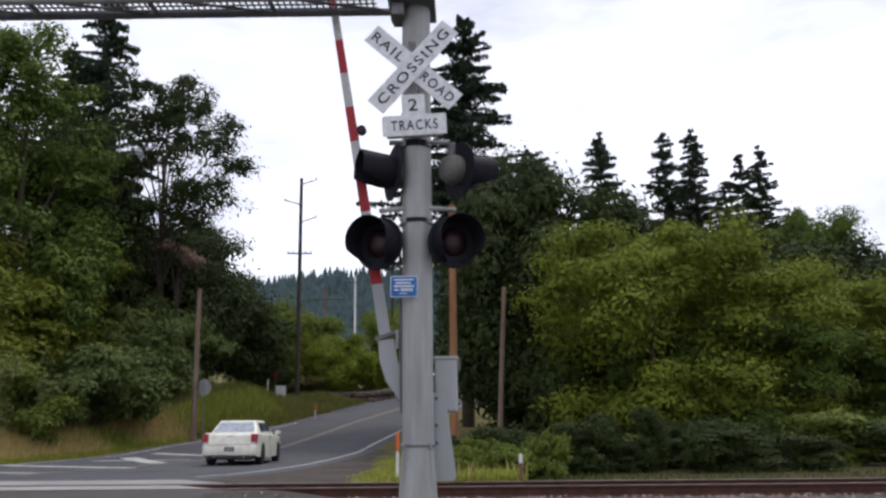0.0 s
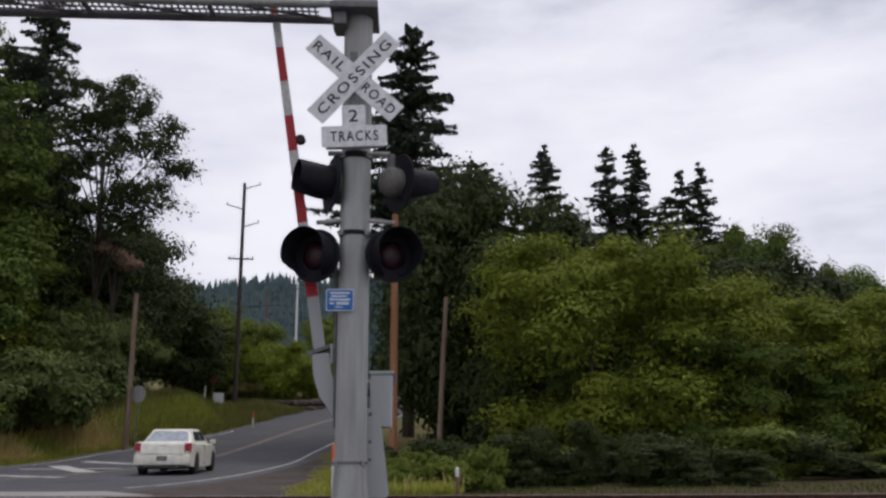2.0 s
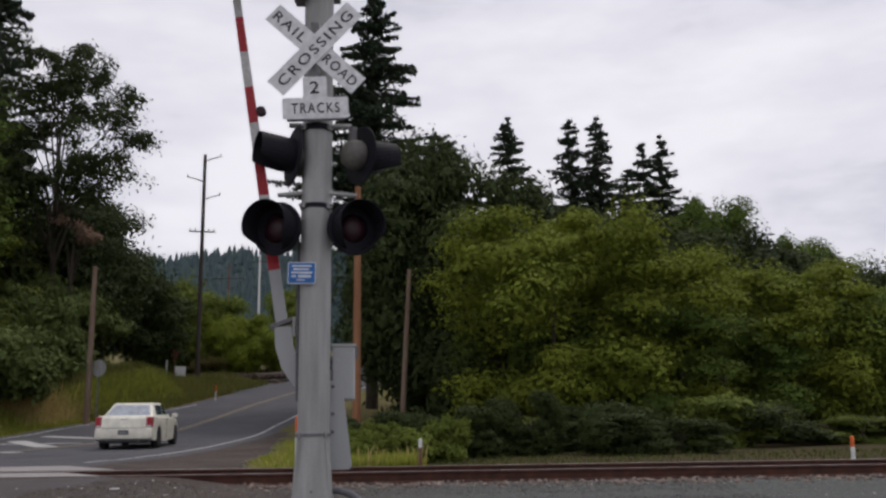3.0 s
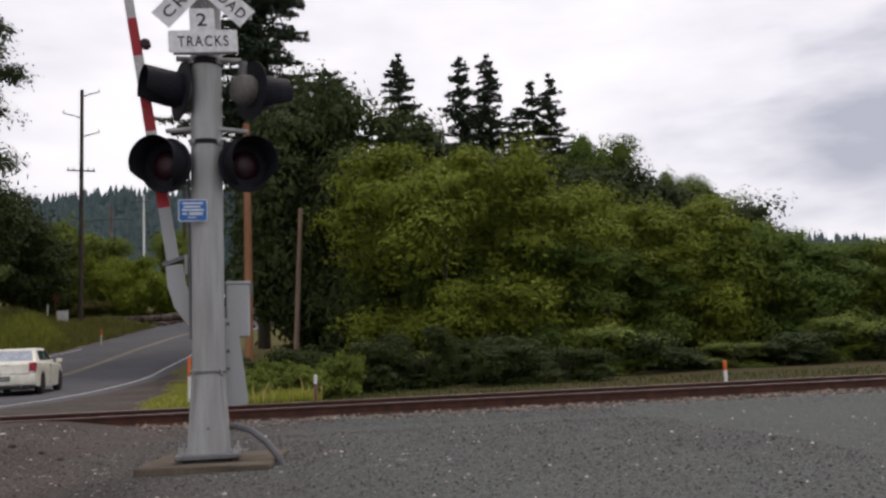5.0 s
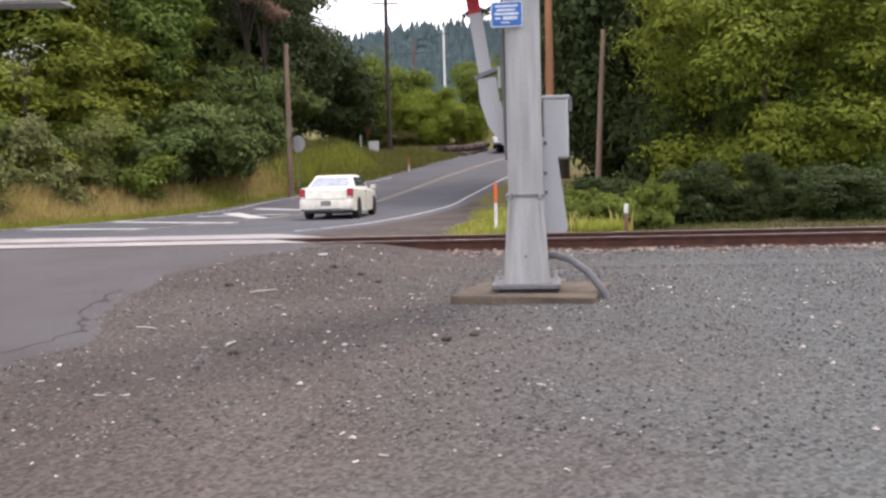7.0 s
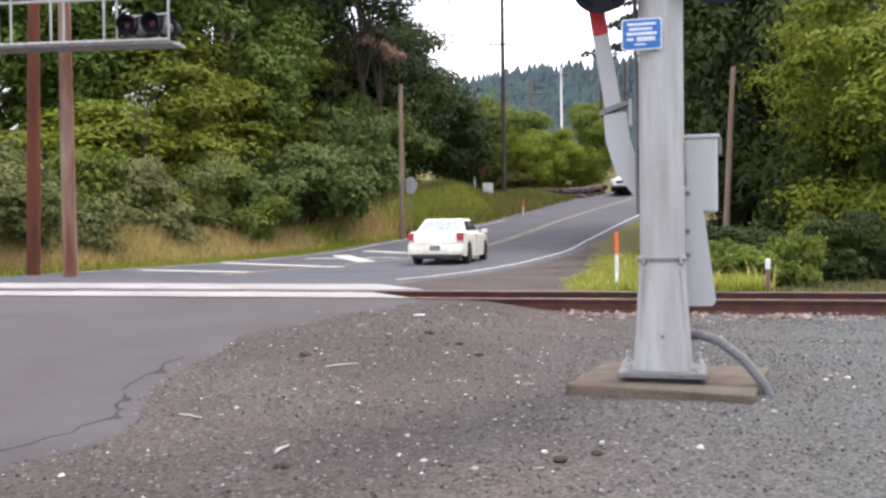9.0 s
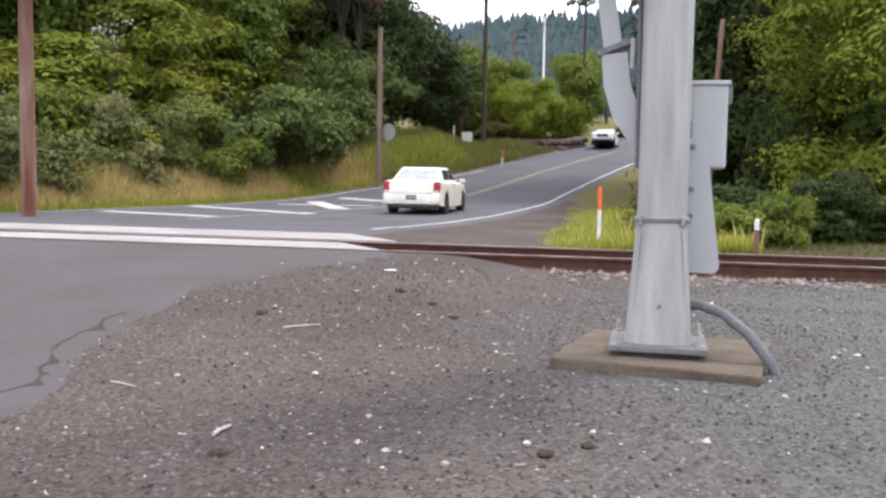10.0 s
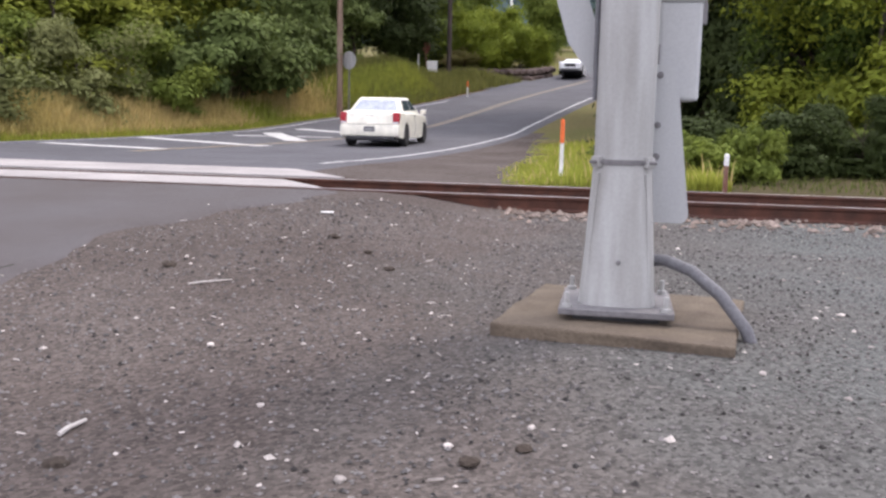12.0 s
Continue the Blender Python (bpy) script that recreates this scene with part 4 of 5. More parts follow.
# ---------------------------------------------------------------- cars
def car(name, m, paint_mat, label, length=5.0, width=1.88, height=1.48):
    """A saloon, front towards +x: body with open wheel arches, bevelled cabin, glass set a little proud."""
    c = thing(name, m, label, "car")
    L, W, H = length / 2, width / 2, height
    axles = (-L + 1.03, L - 0.92)
    stops = [(-L, 0.90, 0.40, 0.98), (-L + 0.06, 0.95, 0.32, 1.06), (-L + 0.35, 0.985, 0.27, 1.085), (-L + 1.0, 1.0, 0.25, 1.06), (0.2, 1.0, 0.21, 1.01), (L - 1.3, 0.995, 0.22, 0.985), (L - 0.5, 0.965, 0.25, 0.93), (L - 0.12, 0.90, 0.28, 0.84), (L, 0.84, 0.36, 0.74)]
    loops, n = [], 64
    for i in range(n + 1):
        x = -L + length * i / n
        a, b = next((p, q) for p, q in zip(stops, stops[1:]) if x <= q[0] + 1e-6)
        t = (x - a[0]) / (b[0] - a[0])
        w, z0, z1 = [a[k] + (b[k] - a[k]) * t for k in (1, 2, 3)]
        w *= W
        for ax in axles:
            if abs(x - ax) < 0.40:
                z0 = max(z0, 0.35 + math.sqrt(0.1605 - (x - ax) ** 2))
        side = [(w * 0.985, z0), (w, z0 + (z1 - z0) * 0.30), (w * 1.0, z0 + (z1 - z0) * 0.62), (w * 0.975, z1 - 0.055), (w * 0.92, z1 - 0.012), (w * 0.60, z1)]
        loops.append([(x, y, z) for y, z in side] + [(x, -y, z) for y, z in reversed(side)])
    part("body", rings(loops), paint_mat, c, smooth=True)
    part("underbody", box(-L + 0.25, L - 0.25, -W * 0.72, W * 0.72, 0.19, 0.62), M_black, c)
    # cabin shell between its lower and upper outlines
    b0, b1, t0, t1, wb, wt, zb, zt = -L + 0.50, L - 1.38, -L + 1.28, L - 2.35, W * 0.88, W * 0.66, 0.99, H
    shell = rings([[(b0, -wb, zb), (b1, -wb, zb), (b1, wb, zb), (b0, wb, zb)], [(t0, -wt, zt), (t1, -wt, zt), (t1, wt, zt), (t0, wt, zt)]])
    bmesh.ops.bevel(shell, geom=list(shell.edges), offset=0.07, segments=3, affect="EDGES", profile=0.6)
    part("cabin", shell, paint_mat, c, smooth=True)

    def pane(name_, a, b, d, e, material):
        """A glass plate over four corners, 6 mm thick, standing out of the shell."""
        q = [Vector(p) for p in (a, b, d, e)]
        out = (q[1] - q[0]).cross(q[3] - q[0]).normalized()
        part(name_, rings([[p - out * 0.006 for p in q], [p + out * 0.006 for p in q]]), material, c)

    def on_side(x_low, x_high, v, sgn):
        """A point of the cabin's flank: x between its outlines, height share v."""
        return (x_low + (x_high - x_low) * v, sgn * (wb + (wt - wb) * v + 0.003), zb + (zt - zb) * v)

    for end, (xa, xb), tag in (("rear", (b0, t0), -1), ("front", (b1, t1), 1)):
        cs = []
        for v, k in ((0.17, -1), (0.17, 1), (0.86, 1), (0.86, -1)):
            cs.append((xa + (xb - xa) * v + tag * 0.004, k * (wb + (wt - wb) * v - 0.10), zb + (zt - zb) * v))
        pane(end + "_window", *(cs if tag > 0 else cs[::-1]), M_glass)
    for sgn in (-1, 1):
        spans = (((b0 + 0.62, t0 + 0.18), (-0.28, -0.28)), ((-0.20, -0.20), (b1 - 0.32, t1 - 0.06)))
        for lo, hi in spans:
            pane("side_window", on_side(*lo, 0.20, sgn), on_side(*hi, 0.20, sgn), on_side(*hi, 0.84, sgn), on_side(*lo, 0.84, sgn), M_glass_side)
        for x in axles:
            wheel = part("wheel", moved(lathe([(0.24, -0.11), (0.34, -0.11), (0.355, -0.07), (0.355, 0.07), (0.34, 0.11), (0.24, 0.11)], 28), pose(x, sgn * (W - 0.115), 0.355, 90)), M_tyre, c, smooth=True)
            rim = part("rim", moved(lathe([(0.0001, 0.02), (0.05, 0.09), (0.06, 0.05), (0.20, 0.03), (0.225, 0.10), (0.245, 0.105), (0.245, -0.10), (0.0001, -0.10)], 22), pose(x, sgn * (W - 0.115), 0.355, -90 * sgn)), M_rim, wheel)
            for k in range(7):
                part("spoke", moved(box(0.04, 0.232, -0.018, 0.018, 0.05, 0.085), pose(x, sgn * (W - 0.115), 0.355, -90 * sgn) @ pose(0, 0, 0, 0, 0, k * 360 / 7)), M_rim, wheel)
        part("mirror", box(L - 1.85, L - 1.68, min(sgn * W, sgn * (W + 0.18)), max(sgn * W, sgn * (W + 0.18)), 0.98, 1.12, 0.035), paint_mat, c)
        y0, y1 = sorted((sgn * W * 0.735, sgn * W * 0.955))
        tail = part("tail_light", box(-L - 0.012, -L + 0.22, y0, y1, 0.70, 1.035, 0.03), M_tail, c, "tall red corner tail light")
        part("reversing_lens", box(-L - 0.016, -L - 0.006, y0 + 0.03, y1 - 0.03, 0.715, 0.765), M_head, tail)
        part("headlight", box(L - 0.30, L - 0.015, min(sgn * W * 0.50, sgn * W * 0.86), max(sgn * W * 0.50, sgn * W * 0.86), 0.60, 0.76, 0.03), M_head, c)
        part("exhaust", moved(lathe([(0.035, -0.1), (0.035, 0.1)], 10), pose(-L + 0.07, sgn * 0.5, 0.29, 0, 90, 0)), M_chrome, c)
        part("door_handle", box(-0.42, -0.24, min(sgn * W, sgn * (W + 0.025)), max(sgn * W, sgn * (W + 0.025)), 0.83, 0.865, 0.006), paint_mat, c)
        part("door_gap", box(-0.245, -0.235, min(sgn * (W - 0.02), sgn * (W + 0.003)), max(sgn * (W - 0.02), sgn * (W + 0.003)), 0.30, 0.95), M_black, c)
    part("rear_bumper", box(-L - 0.06, -L + 0.24, -W * 0.955, W * 0.955, 0.33, 0.665, 0.06), paint_mat, c, smooth=True)
    part("rear_valance", box(-L - 0.03, -L + 0.24, -W * 0.80, W * 0.80, 0.235, 0.335, 0.02), M_black, c)
    part("boot_gap", box(-L - 0.004, -L + 0.05, -W * 0.72, W * 0.72, 0.668, 0.682), M_black, c)
    plate_ = part("number_plate", box(-L - 0.072, -L - 0.055, -0.165, 0.165, 0.47, 0.62, 0.004), M_conduit, c, "dark plate with a plain bar")
    part("plate_bar", box(-L - 0.075, -L - 0.071, -0.12, 0.12, 0.52, 0.565), M_galv, plate_)
    part("badge", box(-L - 0.012, -L + 0.03, -0.10, 0.10, 0.945, 0.965), M_chrome, c)
    part("grille", box(L - 0.06, L + 0.012, -0.42, 0.42, 0.46, 0.70, 0.02), M_black, c)
    return c


def on_road(x, y, turn, dz=0.0):
    pitch = -math.degrees(math.atan2(road_z(y + 1) - road_z(y - 1), 2))
    return pose(x, y, road_z(y) + dz) @ pose(0, 0, 0, 0, 0, turn) @ pose(0, 0, 0, 0, pitch, 0)


car("cream_sedan", on_road(-7.45, 23.6, 92), M_car, "cream four-door sedan driving away up the road")
car("white_car", on_road(-3.9, 66.5, -93), M_car_white, "white car coming down the hill", 4.5, 1.78, 1.45)
car("dark_car", on_road(-2.6, 80.0, -92), M_car_dark, "dark car following down the hill", 4.6, 1.8, 1.5)


# ---------------------------------------------------------------- retaining wall
wall = thing("retaining_wall", pose(0, 0, 0), "low dark stone retaining wall under shrubs", "wall", kind="structure")
rock = []
for k in range(4):
    bm = bmesh.new()
    bmesh.ops.create_icosphere(bm, subdivisions=1, radius=0.5)
    for v in bm.verts:
        v.co *= 1 + 0.3 * noise.noise(v.co * 3 + Vector((k * 5, 0, 0)))
        v.co.z *= 0.62
    rock.append(mesh_of("stone", bm, M_wall_stone))
for row in range(2):
    for i in range(20):
        along = 0.52 * i + 0.25 * (row % 2)
        bend = max(0.0, along - 6.2)
        x = -13.4 + min(along, 6.2) + 0.35 * bend + random.uniform(-0.1, 0.1)
        y = 64.2 + 0.10 * row - 0.02 * i + 0.94 * bend
        s = new("stone", rock[(i + row) % 4])
        s.parent = wall
        s.matrix_basis = pose(x, y + random.uniform(-0.08, 0.08), climb(y - 0.5) + 0.1 + 0.46 * row, 0, 0, random.uniform(0, 360)) @ Matrix.Diagonal((1.15, 1.1, 1.0, 1))
part("earth_fill", box(-13.8, -7.5, 64.6, 70.0, 2.5, climb(63.5) + 0.75, 0.2), M_ground, wall)
# side lane joining in front of the wall
lane = sheet([(-28, 55.5, climb(58) + 0.35), (-28, 61.5, climb(61) + 0.35), (-12, 62.8, climb(62.8) + 0.04), (-6.2, 62.8, climb(62.8) + 0.02), (-8.4, 55.5, climb(55.5) + 0.02), (-13, 56.5, climb(56.5) + 0.05)], [(0, 5, 2, 1), (5, 4, 3, 2)], "side_lane", M_asphalt)
tagged(new("side_lane", lane), "asphalt side lane joining the climbing road", "road", kind="structure")


# ---------------------------------------------------------------- vegetation
def leaf_quads(centres, normals, size, rnd, long=1.35):
    """A mesh of small bent leaves, two triangles each."""
    n = len(centres)
    ref = rnd.normal(size=(n, 3))
    u = np.cross(normals, ref)
    u /= np.linalg.norm(u, axis=1)[:, None] + 1e-9
    w = np.cross(normals, u)
    s = (size * rnd.uniform(0.55, 1.3, n))[:, None]
    v = np.empty((n, 4, 3))
    v[:, 0] = centres - u * s * long
    v[:, 1] = centres - w * s * 0.6 + normals * s * 0.18
    v[:, 2] = centres + u * s * long
    v[:, 3] = centres + w * s * 0.6 + normals * s * 0.18
    return v.reshape(-1, 3)


def mesh_quads(name, v, material):
    n = len(v) // 4
    me = bpy.data.meshes.new(name)
    me.vertices.add(len(v))
    me.vertices.foreach_set("co", np.ascontiguousarray(v, dtype=np.float32).ravel())
    me.loops.add(4 * n)
    me.loops.foreach_set("vertex_index", np.arange(4 * n, dtype=np.int32))
    me.polygons.add(n)
    me.polygons.foreach_set("loop_start", np.arange(0, 4 * n, 4, dtype=np.int32))
    me.update(calc_edges=True)
    me.materials.append(material)
    return me


def crown_points(rnd, radii, clumps, clump_r, n, low=-0.75, fill=0.25):
    """Leaves on clumps, the clumps on a few large lobes with deep gaps between them."""
    lobes = max(5, clumps // 7)
    way = rnd.normal(size=(lobes, 3))
    way /= np.linalg.norm(way, axis=1)[:, None]
    way[:, 2] = np.where(way[:, 2] < low, -way[:, 2] * 0.5, way[:, 2])
    big = rnd.uniform(0.30, 0.52, lobes)
    mine = rnd.integers(0, lobes, clumps)
    d = rnd.normal(size=(clumps, 3))
    d /= np.linalg.norm(d, axis=1)[:, None]
    turned = (d * way[mine]).sum(1) < -0.25
    d[turned] *= -1
    c = way[mine] * (1.04 - big[mine])[:, None] + d * (big[mine] * np.where(rnd.random(clumps) < fill, 0.5, 1.0))[:, None]
    c[:, 2] = np.where(c[:, 2] < low, low + 0.3 * (low - c[:, 2]), c[:, 2])
    c *= np.array(radii)
    r = clump_r * rnd.uniform(0.55, 1.35, clumps)
    pick = rnd.integers(0, clumps, n)
    d = rnd.normal(size=(n, 3))
    d /= np.linalg.norm(d, axis=1)[:, None]
    d[:, 2] = np.abs(d[:, 2]) * np.where(rnd.random(n) < 0.86, 1, -1)
    out = c / (np.linalg.norm(c, axis=1)[:, None] + 1e-9)
    tip = rnd.random(n) ** 0.4
    p = c[pick] + d * (r[pick] * tip)[:, None] * np.array((1.12, 1.12, 0.86))
    # each clump droops and reaches outward along its own spray
    reach = np.clip(rnd.normal(size=n) * 0.6, -1.1, 1.1)
    p += (out * np.array((1, 1, 0.25)) + rnd.normal(size=c.shape) * 0.35)[pick] * (r[pick] * reach)[:, None]
    p[:, 2] -= 0.22 * np.abs(reach) * r[pick]
    nrm = d + rnd.normal(size=(n, 3)) * 0.26 + np.array((0, 0, 0.35))
    nrm /= np.linalg.norm(nrm, axis=1)[:, None]
    return p, nrm, c


def broadleaf(seed, material, radii, centre_z, clumps, clump_r, n, leaf, label, category="tree", low=-0.75, trunk_r=0.22, name="broadleaf_tree", limbs=14):
    rnd = np.random.default_rng(seed)
    t = thing(name, pose(0, 0, 0), label, category)
    p, nrm, c = crown_points(rnd, radii, clumps, clump_r, n, low)
    crown = new("crown", mesh_quads("crown", leaf_quads(p + np.array((0, 0, centre_z)), nrm, leaf, rnd), material))
    crown.parent = t
    bm = tube([(0, 0, -0.5), (0.1, 0, centre_z * 0.4), (-0.05, 0.1, centre_z * 0.8), (0.1, 0, centre_z + radii[2] * 0.6)], [trunk_r * 1.25, trunk_r, trunk_r * 0.75, trunk_r * 0.2], 9)
    for k in range(min(limbs, clumps)):
        e = Vector(c[k]) + Vector((0, 0, centre_z))
        s = Vector((0, 0, max(0.3, min(e.z * 0.6, centre_z + radii[2] * 0.3))))
        m = (s + e) / 2 + Vector((0, 0, 0.15 * (e - s).length))
        tube([s, m, e], [trunk_r * 0.45, trunk_r * 0.28, trunk_r * 0.08], 6, bm)
    part("trunk", bm, M_bark, t)
    return t


def conifer(seed, material, h, spread, levels, label, name="fir_tree", bare=0.12, spray=0.20, swell=0.68):
    """A fir: tapered trunk, drooping whorled limbs, each with ragged needle sprays."""
    rnd = np.random.default_rng(seed)
    t = thing(name, pose(0, 0, 0), label, "conifer tree")
    centres, normals = [], []
    bm = tube([(0, 0, -0.5), (0, 0, h * 0.5), (0, 0, h)], [h * 0.016, h * 0.011, 0.02], 8)
    for k in range(levels):
        f = bare + (1 - bare) * ((k + rnd.random()) / levels)
        z = h * f
        reach = spread * (1 - f) ** swell * rnd.uniform(0.55, 1.12) + 0.12
        for _ in range(rnd.integers(4, 7)):
            a = rnd.uniform(0, 2 * math.pi)
            r = reach * rnd.uniform(0.6, 1.1)
            droop = rnd.uniform(0.12, 0.42) * (1.1 - 0.7 * f)
            n = max(20, int(r * 56))
            s = rnd.random(n) ** 0.8
            bx, by = np.cos(a) * r * s, np.sin(a) * r * s
            bz = z + (0.16 * s - droop * s * s) * r
            side = rnd.normal(size=n) * 0.14 * r * (1.1 - s)
            centres.append(np.stack([bx - np.sin(a) * side, by + np.cos(a) * side, bz - np.abs(side) * 0.35 + rnd.normal(size=n) * 0.06], 1))
            q = rnd.normal(size=(n, 3)) * 0.55 + np.array((0, 0, 1.0))
            normals.append(q / np.linalg.norm(q, axis=1)[:, None])
            tube([(0, 0, z), (math.cos(a) * r * 0.5, math.sin(a) * r * 0.5, z + (0.08 - droop * 0.25) * r), (math.cos(a) * r, math.sin(a) * r, z + (0.16 - droop) * r)], [0.05 + 0.012 * r, 0.03, 0.008], 4, bm)
    crown = new("crown", mesh_quads("crown", leaf_quads(np.concatenate(centres), np.concatenate(normals), spray, rnd, 1.5), material))
    crown.parent = t
    part("trunk", bm, M_bark, t)
    return t


def plant(ob, x, y, sx=1.0, sz=1.0, turn=0.0, z=None, label="", first=[]):
    m = pose(x, y, ground_z(x, y) if z is None else z, 0, 0, turn) @ Matrix.Diagonal((sx, sx, sz, 1))
    if ob.name not in first:
        first.append(ob.name)
        ob.matrix_basis = m
        made = ob
    else:
        keep = ob.matrix_basis.copy()
        ob.matrix_basis = Matrix()
        made = copy_thing(ob, m)
        ob.matrix_basis = keep
    return tagged(made, label)


# broadleaf kinds, unit size about 9 m tall
T_right = broadleaf(41, L_olive, (4.2, 3.8, 4.4), 4.6, 120, 0.85, 80000, 0.075, "broad leafy olive-green tree at the track's edge", low=-0.95, trunk_r=0.10, limbs=6)
T_oak = broadleaf(2, L_oak, (4.0, 3.8, 4.0), 4.3, 105, 0.85, 64000, 0.080, "dense green broadleaf tree in the woods", low=-0.95)
T_dark = broadleaf(3, L_dark, (4.0, 4.0, 4.6), 5.2, 90, 1.1, 40000, 0.12, "dark broadleaf tree with woodland shade in its leaf colour", low=-0.95)
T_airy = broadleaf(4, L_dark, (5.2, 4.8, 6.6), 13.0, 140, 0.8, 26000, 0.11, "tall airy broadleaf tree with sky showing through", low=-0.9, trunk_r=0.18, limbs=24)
T_tall = broadleaf(5, L_oak, (4.8, 4.5, 8.0), 11.5, 190, 1.1, 74000, 0.11, "tall full broadleaf tree above the hedge", low=-0.95, trunk_r=0.26, limbs=14)
B_bush = broadleaf(6, L_hedge, (2.5, 2.2, 1.9), 1.7, 44, 0.68, 32000, 0.075, "dense green leafy roadside bush", "bush", -0.9, 0.08, "bush", 10)
L_dull = leaf_mat("brownish_leaf", (0.20, 0.17, 0.06), (0.14, 0.135, 0.045))
B_dull = broadleaf(14, L_dull, (2.5, 2.2, 1.7), 1.5, 50, 0.6, 24000, 0.07, "low brownish shrub beside the retaining wall", "bush", -0.9, 0.08, "bush", 8)
# leaf colour stands in for the shade under the trees
B_shade = broadleaf(10, L_dark, (2.5, 2.2, 1.9), 1.7, 55, 0.6, 26000, 0.075, "undergrowth below the trees with shade in its leaf colour", "bush", -0.9, 0.08, "bush", 10)
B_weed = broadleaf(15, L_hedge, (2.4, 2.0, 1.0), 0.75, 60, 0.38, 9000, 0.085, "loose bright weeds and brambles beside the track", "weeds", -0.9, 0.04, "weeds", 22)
# green lowered to hold the shade below the crowns
L_under = leaf_mat("green_leaf_with_shade", (0.050, 0.070, 0.018), (0.036, 0.052, 0.015), 0.2)
B_under = broadleaf(21, L_under, (2.4, 2.1, 1.8), 1.5, 40, 0.6, 15000, 0.085, "leafy undergrowth on the bank with shade put into its green", "bush", -0.9, 0.06, "bush", 10)
B_grey = broadleaf(7, L_grey, (2.4, 2.2, 2.1), 1.9, 46, 0.66, 32000, 0.066, "rounded grey-green leafy roadside shrub", "bush", -0.9, 0.08, "bush", 10)
L_maple = leaf_mat("broad_dark_green_leaf", (0.125, 0.160, 0.045), (0.080, 0.115, 0.035), 0.3)
B_maple = broadleaf(16, L_maple, (2.5, 2.2, 2.0), 1.9, 42, 0.68, 17000, 0.105, "dark green broad-leaved bush with deep shade below", "bush", -0.7, 0.08, "bush", 14)
L_mid = leaf_mat("yellowish_green_leaf", (0.195, 0.215, 0.024), (0.125, 0.155, 0.02))
B_mid = broadleaf(17, L_mid, (2.6, 2.3, 4.2), 4.1, 84, 0.78, 44000, 0.085, "yellow-green shrub rising behind the hedge", "bush", -0.9, 0.08, "bush", 10)
B_bright = broadleaf(8, L_bright, (2.8, 2.4, 1.6), 1.5, 65, 0.6, 38000, 0.068, "bright yellow-green low spreading shrub", "bush", -0.9, 0.08, "bush", 10)
F_a = conifer(11, L_fir, 26, 10.2, 46, "tall dark fir rising over the woods", bare=0.38, swell=0.64, spray=0.12)
F_b = conifer(12, L_fir, 24, 8.0, 54, "slim dark fir on the skyline", bare=0.25, spray=0.115)
F_c = conifer(13, L_fir, 22, 7.4, 48, "ragged dark fir on the skyline", bare=0.25, spray=0.115)

# right of the road: the wood along the railway
for ob, x, y, sx, sz, turn in (
        (T_right, 7.4, 24.0, 1.02, 1.0, 0), (T_right, 11.4, 25.5, 0.9, 0.85, 130), (T_oak, 6.2, 26.5, 0.5, 0.74, 40), (T_oak, 11.0, 23.6, 0.66, 0.66, 300), (T_dark, 7.2, 30.5, 0.9, 0.9, 20),
        (T_right, 18.4, 28.5, 1.0, 0.86, 250), (T_oak, 14.6, 26.0, 0.75, 0.6, 80), (T_oak, 22.5, 29.0, 0.95, 0.78, 200),
        (T_oak, 27.0, 30.5, 0.95, 0.70, 10), (T_right, 31.5, 32.0, 0.95, 0.66, 70), (T_oak, 36.0, 34.0, 1.0, 0.62, 290), (T_oak, 42, 36, 1.0, 0.58, 170),
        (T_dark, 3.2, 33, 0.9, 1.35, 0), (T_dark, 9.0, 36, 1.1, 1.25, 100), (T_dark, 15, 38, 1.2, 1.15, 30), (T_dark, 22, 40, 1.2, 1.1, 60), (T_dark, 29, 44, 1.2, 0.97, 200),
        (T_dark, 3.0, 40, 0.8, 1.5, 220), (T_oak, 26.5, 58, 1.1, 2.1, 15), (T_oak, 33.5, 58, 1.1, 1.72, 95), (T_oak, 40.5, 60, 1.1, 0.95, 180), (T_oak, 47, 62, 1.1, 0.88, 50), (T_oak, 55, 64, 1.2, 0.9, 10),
        (T_oak, 49, 40, 1.1, 0.55, 300), (T_oak, 57, 46, 1.2, 0.6, 60)):
    plant(ob, x, y, sx, sz, turn)
for ob, x, y, sx, sz, turn in (
        (F_a, 0.6, 45, 0.92, 1.0, 0), (F_b, 12.9, 70, 1.0, 1.12, 0), (F_c, 18.7, 70, 0.95, 1.24, 0), (F_b, 21.3, 70, 0.95, 1.14, 120), (F_c, 25.5, 70, 0.8, 1.14, 80), (F_b, 27.2, 70, 0.8, 1.07, 220),
        (F_a, 4.6, 43, 0.72, 0.66, 100), (F_a, 4.0, 37, 0.5, 0.5, 200), (F_c, 22.8, 66, 0.9, 0.98, 200), (F_c, 31, 72, 0.9, 0.92, 10), (F_b, 16, 74, 1.0, 0.9, 40)):
    plant(ob, x, y, sx, sz, turn)
# low growth at the foot of the wood, two of three bushes in shade-dark leaf colour
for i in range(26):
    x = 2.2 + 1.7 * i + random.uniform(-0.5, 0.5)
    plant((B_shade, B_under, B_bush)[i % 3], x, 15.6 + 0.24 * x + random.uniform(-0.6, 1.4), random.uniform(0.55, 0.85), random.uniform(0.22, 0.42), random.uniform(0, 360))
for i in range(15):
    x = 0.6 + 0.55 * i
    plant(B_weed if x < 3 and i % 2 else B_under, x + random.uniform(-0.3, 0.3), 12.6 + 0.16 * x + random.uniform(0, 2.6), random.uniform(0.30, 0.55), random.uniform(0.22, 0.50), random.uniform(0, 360))

